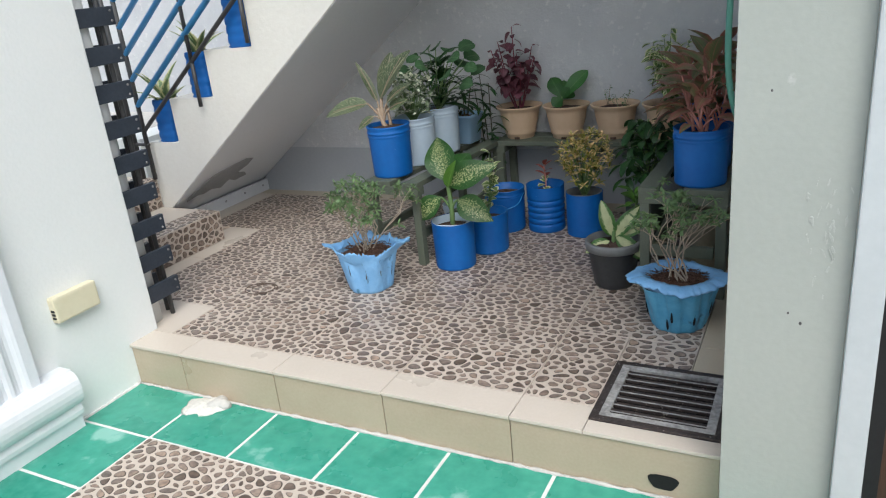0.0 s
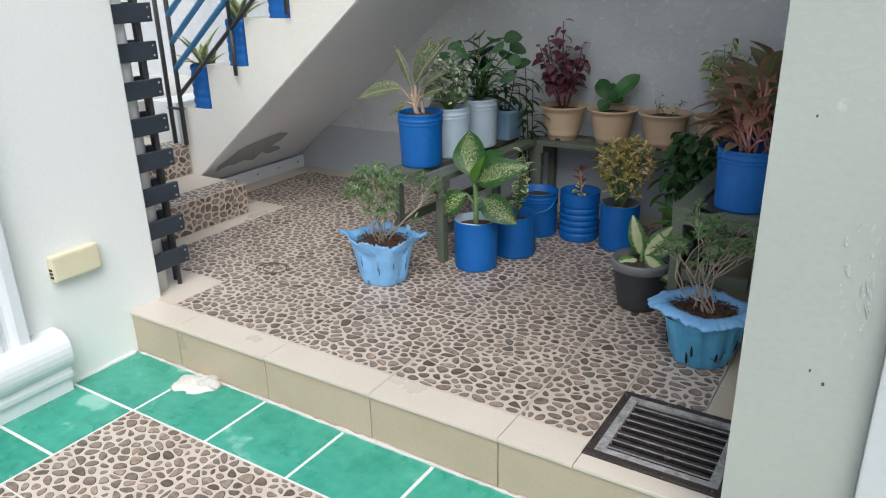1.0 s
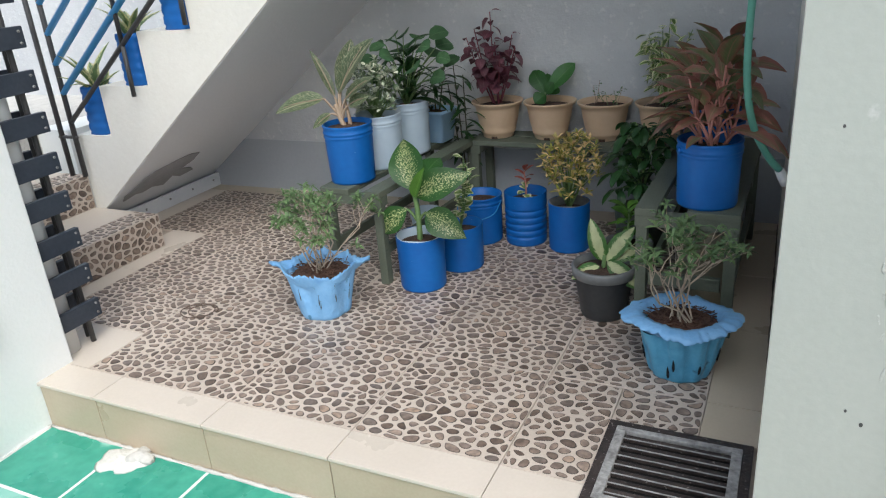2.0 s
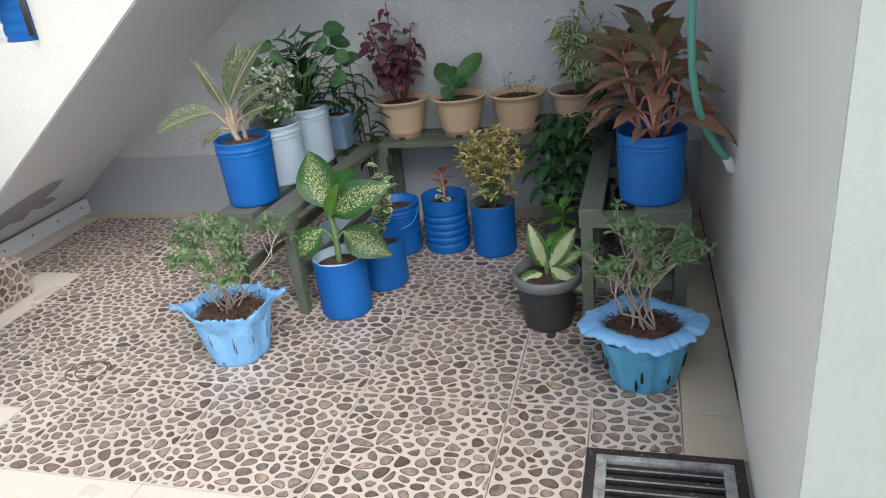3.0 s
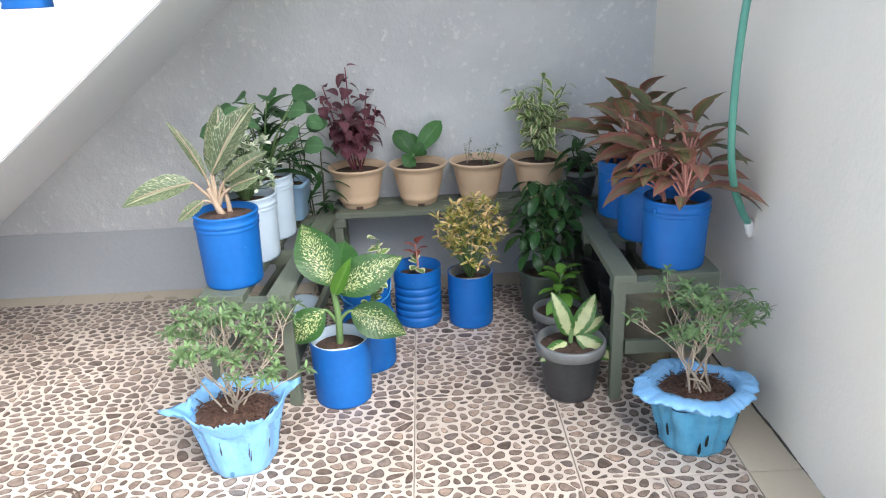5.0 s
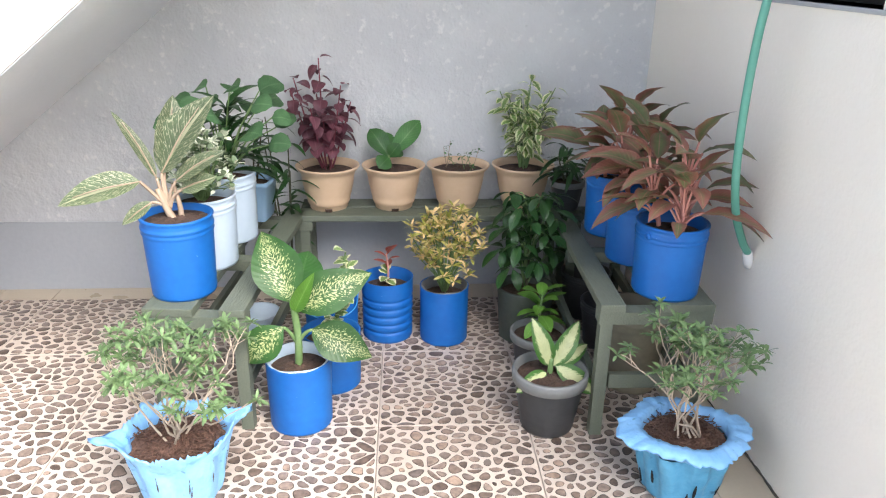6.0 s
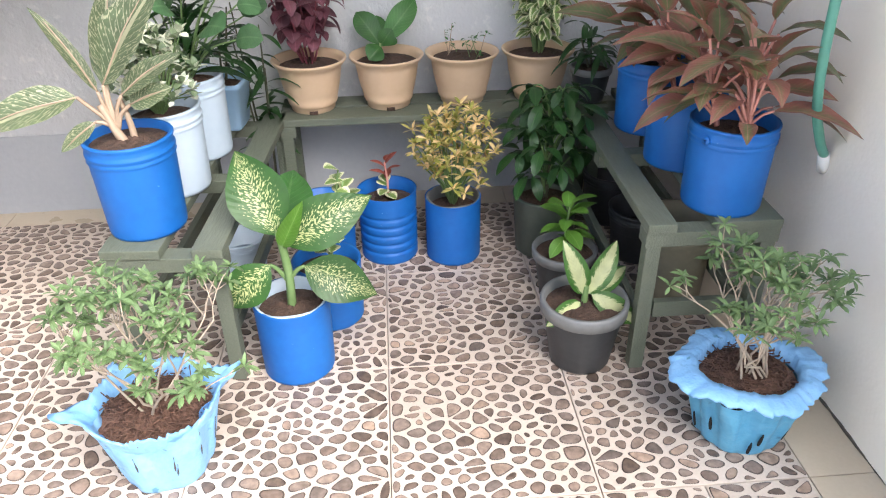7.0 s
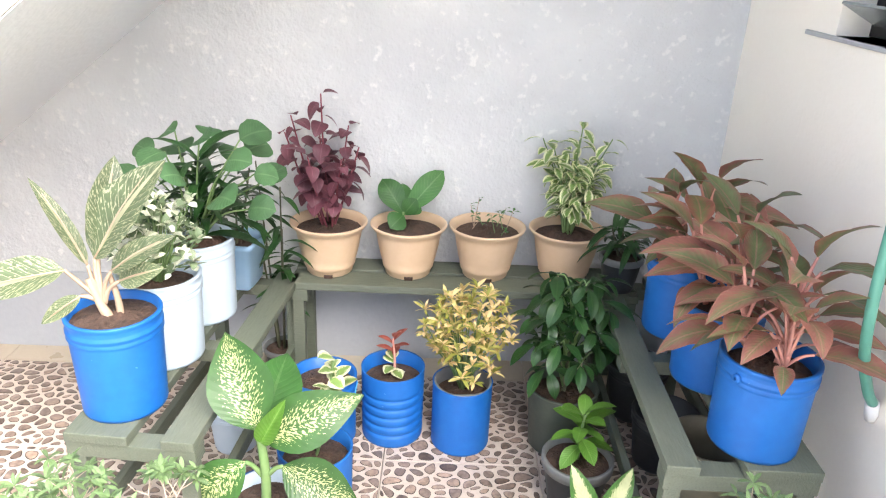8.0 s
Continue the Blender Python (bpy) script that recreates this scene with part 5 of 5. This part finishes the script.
for q, d in tips:
    if 0.18 < q.z < 0.45 and g.random() < 0.97:
        cluster(bag, g, q, True, g.randint(9, 12), 0.029, 0.0080, (15, 110), 0.6, 0.2, 0.55)
wood.make("branch", BARK_PALE, t)
bag.make("foliage", L_SHRUB, t, kind="stuff")

t = potted((0.720, 0.656, 0), "sparse twiggy shrub in a blue cement pot with a wide rim", group="cement pots")
draped_pot(t, 0.083, 0.114, 0.150, 0.11, dict(profile=[(0.116, 0.138), (0.128, 0.148), (0.140, 0.152), (0.1445, 0.155), (0.1435, 0.159), (0.134, 0.165), (0.114, 0.170), (0.098, 0.169), (0.094, 0.140)], shape=flange, label="wide wavy light blue rim"), CLOTH_TEAL, CLOTH_BLUE, 2)
# Near-black lens patches paint the shade in the gaps between folds.
for k in range(13):
    a = k * 6.283 / 13 + 0.35 * math.sin(k * 2.3)
    zc = 0.055 + 0.02 * math.sin(k * 1.7)
    rr = 0.0855 + (0.114 - 0.083) * (zc / 0.150) ** 0.9
    ol = [(0.0036 * math.sin(q) * (1 - 0.35 * math.cos(q)), 0.021 * math.cos(q)) for q in [6.283 * i / 10 for i in range(10)]]
    o = part("slit", patch_mesh(ol, 0.0015), HOLE_SHADE, t)
    o.matrix_basis = Matrix.Rotation(a, 4, "Z") @ Matrix.Translation((rr + 0.0005, 0, zc)) @ Matrix.Rotation(radians(90 + 12), 4, "Y") @ Matrix.Rotation(radians(90), 4, "Z")
soil(t, 0.094, 0.140, HUSK, 10)
husks(t, 0.080, 0.143, 240, 6)
bag, wood, tips, g = Bag(), Bag(), [], random.Random(141)
for k in range(9):
    branch(wood, tips, g, Vector((g.uniform(-0.03, 0.03), g.uniform(-0.03, 0.03), 0.155)), (way(k * 40 + g.uniform(-20, 20), g.uniform(42, 78)) + Vector((-0.22, 0, 0))).normalized(), 0.105, 0.0030, 3, 2, 0.5, 0.72)
for q, d in tips:
    if 0.720 + q.x > 0.92:
        continue
    if g.random() < (0.9 if q.z > 0.30 else 0.25) and 0.22 < q.z < 0.45:
        cluster(bag, g, q, True, g.randint(6, 9), 0.030, 0.0088, (25, 100), 0.6, 0.2, 0.55)
wood.make("branch", BARK_PALE, t)
bag.make("foliage", L_SHRUB, t, kind="stuff")

# sword-leaved plants on the stair treads
sword = leaf_set("leaf", [(0.23, 0.050, dict(droop=0.3, peak=0.38, fold=0.4)), (0.19, 0.046, dict(droop=0.5, peak=0.38, fold=0.4)), (0.15, 0.040, dict(droop=0.35, peak=0.38, fold=0.4))], L_SNAKE)
for k in range(5):
    t = potted((-1.745 + GO * k, 1.055, 0.48 + RISE * k), "yellow-edged sword-leaved plant in a narrow blue pot", group="stair pots")
    prof = [(0.056, 0.0), (0.060, 0.004)] + [(0.060 - 0.004 * max(0, math.sin(i * 1.6)), 0.004 + 0.196 * i / 20) for i in range(1, 21)] + [(0.055, 0.202), (0.050, 0.202), (0.048, 0.15)]
    v, f = lathe(prof, 36, lambda a, i, r, z: (r / max(abs(math.cos(a)), abs(math.sin(a))) ** 0.5, z))
    child("pot", mesh_from("pot", v, f, BLUE), t)
    soil(t, 0.052, 0.175)
    g = random.Random(200 + k)
    for j in range(11):
        leaf_object(t, sword[j % 3], Vector((g.uniform(-0.02, 0.02), g.uniform(-0.02, 0.02), 0.17)), j * 137.5, g.uniform(38, 80), g.uniform(-15, 15), g.uniform(0.8, 1.1))


# ---- floor pieces ----
def clip(poly, px, py, nx, ny):
    """Keep the side of a polygon where (p - (px, py)) . n <= 0."""
    out = []
    for i, (ax, ay) in enumerate(poly):
        bx, by = poly[(i + 1) % len(poly)]
        da, db = (ax - px) * nx + (ay - py) * ny, (bx - px) * nx + (by - py) * ny
        if da <= 0:
            out.append((ax, ay))
        if (da < 0 < db) or (db < 0 < da):
            s = da / (da - db)
            out.append((ax + (bx - ax) * s, ay + (by - ay) * s))
    return out


def pebbles(w, h, seed, pitch=0.034):
    """Outlines of rounded pebbles that fill a w by h tile."""
    g = random.Random(seed)
    pts = []
    want = max(3, int(w * h / (pitch * pitch * 0.92)))
    for _ in range(want):
        best, far = None, -1
        for _ in range(5):
            c = (g.uniform(0, w), g.uniform(0, h))
            d = min(((c[0] - q[0]) ** 2 + (c[1] - q[1]) ** 2 for q in pts), default=1)
            if d > far:
                best, far = c, d
        pts.append(best)
    out = []
    reach = (pitch * 3.2) ** 2
    for i, (x, y) in enumerate(pts):
        cell = [(0.0, 0.0), (w, 0.0), (w, h), (0.0, h)]
        for j, (a, b) in enumerate(pts):
            if i != j and (a - x) ** 2 + (b - y) ** 2 < reach:
                cell = clip(cell, (x + a) / 2, (y + b) / 2, a - x, b - y)
        if len(cell) < 3:
            continue
        cx, cy = sum(p[0] for p in cell) / len(cell), sum(p[1] for p in cell) / len(cell)
        gap = g.uniform(0.0020, 0.0046) if g.random() < 0.85 else g.uniform(0.005, 0.008)
        ring = []
        for a, b in cell:
            d = math.hypot(a - cx, b - cy)
            k = max(0.35, (d - gap * 1.25) / d)
            ring.append((cx + (a - cx) * k, cy + (b - cy) * k))
        for _ in range(2):
            nxt = []
            for q, (a, b) in enumerate(ring):
                c, d = ring[(q + 1) % len(ring)]
                nxt += [(a * 0.75 + c * 0.25, b * 0.75 + d * 0.25), (a * 0.25 + c * 0.75, b * 0.25 + d * 0.75)]
            ring = nxt
        for _ in range(3):
            q = len(ring)
            ring = [((ring[i - 1][0] + 2 * ring[i][0] + ring[(i + 1) % q][0]) / 4, (ring[i - 1][1] + 2 * ring[i][1] + ring[(i + 1) % q][1]) / 4) for i in range(q)]
        out.append((cx, cy, ring))
    return out


def pebble_mesh(w, h, seed):
    verts, faces, slots = [], [], []
    for cx, cy, ring in pebbles(w * 0.82, h, seed, 0.0305):
        cx, ring = cx / 0.82, [(x / 0.82, y) for x, y in ring]
        k, b = len(ring), len(verts)
        verts += [(x, y, 0.0) for x, y in ring] + [(x, y, 0.0009) for x, y in ring]
        verts += [(cx + (x - cx) * 0.86, cy + (y - cy) * 0.86, 0.0012) for x, y in ring]
        for i in range(k):
            j = (i + 1) % k
            faces += [(b + i, b + j, b + k + j, b + k + i), (b + k + i, b + k + j, b + 2 * k + j, b + 2 * k + i)]
            slots += [1, 1]
        faces.append(tuple(b + 2 * k + i for i in range(k)))
        slots.append(0)
    return mesh_from("pebble_inlay", verts, faces, [PEBBLE, PEBBLE_EDGE], slots)


def tile_mesh(name, w, h, th, mat, bev=0.0012):
    bm = box(0, w, 0, h, -th, 0.0, bev)
    me = bpy.data.meshes.new(name)
    bm.to_mesh(me)
    bm.free()
    me.materials.append(mat)
    return me


def lay(parent, name, x0, x1, y0, y1, z, mat, stone=None, m=None, gap=0.0011):
    w, h = x1 - x0 - 2 * gap, y1 - y0 - 2 * gap
    at = (m if m is not None else Matrix.Identity(4)) @ Matrix.Translation((x0 + gap, y0 + gap, z))
    o = child(name, tile_mesh(name, w, h, 0.010, mat), parent, at)
    if stone is not None:
        s = child("pebble_inlay", pebble_mesh(w, h, stone), o)
        tagged(s, kind="stuff")
    return o


upper = tagged(thing("floor_upper", (0, 0, 0), "pebble-patterned floor tiles with beige tile borders", "floor"), kind="structure")
xs = [-1.40, -1.20, -0.80, -0.40, 0.0, 0.40, 0.808]
ys = [0.112, 0.512, 0.912, 1.312, 1.712]
seed = 1000
for i in range(6):
    for j in range(4):
        x0, x1, y0, y1 = xs[i], xs[i + 1], ys[j], ys[j + 1]
        seed += 1
        if j == 0 and i == 0:
            lay(upper, "floor_tile", -1.40, -1.20, 0.34, 0.512, 0, STONE_BASE, seed)
            continue
        if j == 0 and i == 1:
            lay(upper, "floor_tile", -1.20, -0.95, 0.34, 0.512, 0, STONE_BASE, seed)
            lay(upper, "floor_tile", -0.95, -0.80, 0.112, 0.512, 0, STONE_BASE, seed + 50)
            continue
        if j == 0 and i == 5:
            lay(upper, "floor_tile", 0.40, 0.600, 0.112, 0.512, 0, STONE_BASE, seed)
            lay(upper, "floor_tile", 0.600, 0.808, 0.360, 0.512, 0, STONE_BASE, seed + 50)
            continue
        lay(upper, "floor_tile", x0, x1, y0, y1, 0, STONE_BASE, seed)
for k, (y0, y1) in enumerate(((1.15, 1.312), (1.312, 1.712))):
    lay(upper, "floor_tile", -1.76, -1.40, y0, y1, 0, STONE_BASE, 1100 + k)
for x0, x1 in ((-1.04, -0.80), (-0.80, -0.40), (-0.40, 0.0), (0.0, 0.40), (0.40, 0.60)):
    lay(upper, "nosing_tile", x0, x1, -0.005, 0.112, 0, BEIGE)
lay(upper, "nosing_tile", 0.60, RX, -0.005, 0.05, 0, BEIGE)
for y0, y1 in ((0.36, 0.512), (0.512, 0.912), (0.912, 1.312), (1.312, 1.712)):
    lay(upper, "border_tile", 0.808, RX, y0, y1, 0, BEIGE_SHADED)
for x0, x1 in ((-1.985, -1.76), (-1.76, -1.40), (-1.40, -1.20), (-1.20, -0.80), (-0.80, -0.40), (-0.40, 0.0), (0.0, 0.40), (0.40, 0.80), (0.80, RX)):
    lay(upper, "border_tile", x0, x1, 1.712, BY + 0.01, 0, BEIGE_SHADED)
for y0, y1 in ((0.34, 0.75), (0.75, 1.15)):
    lay(upper, "border_tile", -1.60, -1.40, y0, y1, 0, BEIGE)
lay(upper, "border_tile", -1.90, -1.76, 1.15, 1.712, 0, BEIGE)
for x0, x1 in ((-1.60, -1.20), (-1.20, -0.95)):
    lay(upper, "border_tile", x0, x1, 0.112, 0.34, 0, BEIGE)
lay(upper, "border_tile", -1.60, -1.04, 0.0, 0.112, 0, BEIGE)
face = Matrix.Rotation(radians(90), 4, "X")
for x0, x1 in ((-1.037, -0.80), (-0.80, -0.40), (-0.40, 0.0), (0.0, 0.40), (0.40, 0.93)):
    o = child("riser_tile", tile_mesh("riser_tile", x1 - x0 - 0.003, 0.139, 0.010, RISER), upper, Matrix.Translation((x0 + 0.0015, 0.002, GZ + 0.001)) @ face)

lower = tagged(thing("floor_lower", (0, 0, 0), "green glazed floor tiles bordering a pebble-patterned field", "floor"), kind="structure")
gx = [-1.03, -0.722, -0.407, -0.095, 0.212, 0.522, 0.832, 1.14, 1.45, 1.76, 2.07, 2.38]
for a, b in zip(gx, gx[1:]):
    lay(lower, "green_tile", a, b, -0.250, 0.0, GZ, GREEN_TILE, gap=0.0052)
gy = [-0.250 - 0.256 * k for k in range(9)]
for a, b in zip(gy, gy[1:]):
    lay(lower, "green_tile", -1.03, -0.722, b, a, GZ, GREEN_TILE, gap=0.0052)
sd = 1200
for i in range(6):
    for j in range(3):
        sd += 1
        lay(lower, "floor_tile", -0.722 + 0.4 * i, -0.322 + 0.4 * i, -0.65 - 0.4 * j, -0.25 - 0.4 * j, GZ, STONE_BASE, sd)

# pebble-patterned edges of the lower steps
for st, (x1, y0, y1, z0, z1), sd in ((step_1, (-1.49, 0.47, 0.99, 0.0, 0.147), 1301), (step_2, (-1.86, 0.30, 0.988, 0.147, 0.30), 1311)):
    side = Matrix.Translation((x1, y0, z0)) @ Matrix.Rotation(radians(90), 4, "Z") @ face
    lay(st, "edge_tile", 0, y1 - y0, 0, z1 - z0, 0, STONE_BASE, sd, side, 0.001)
    lay(st, "edge_tile", x1 - 0.135, x1, y0, y1, z1, STONE_BASE, sd + 1, None, 0.001)
    lay(st, "edge_tile", x1 - 0.60, x1 - 0.135, y0, y0 + 0.13, z1, STONE_BASE, sd + 2, None, 0.001)
    lay(st, "edge_tile", -0.5, 0, 0, z1 - z0, 0, STONE_BASE, sd + 3, Matrix.Translation((x1, y0, z0)) @ face, 0.001)
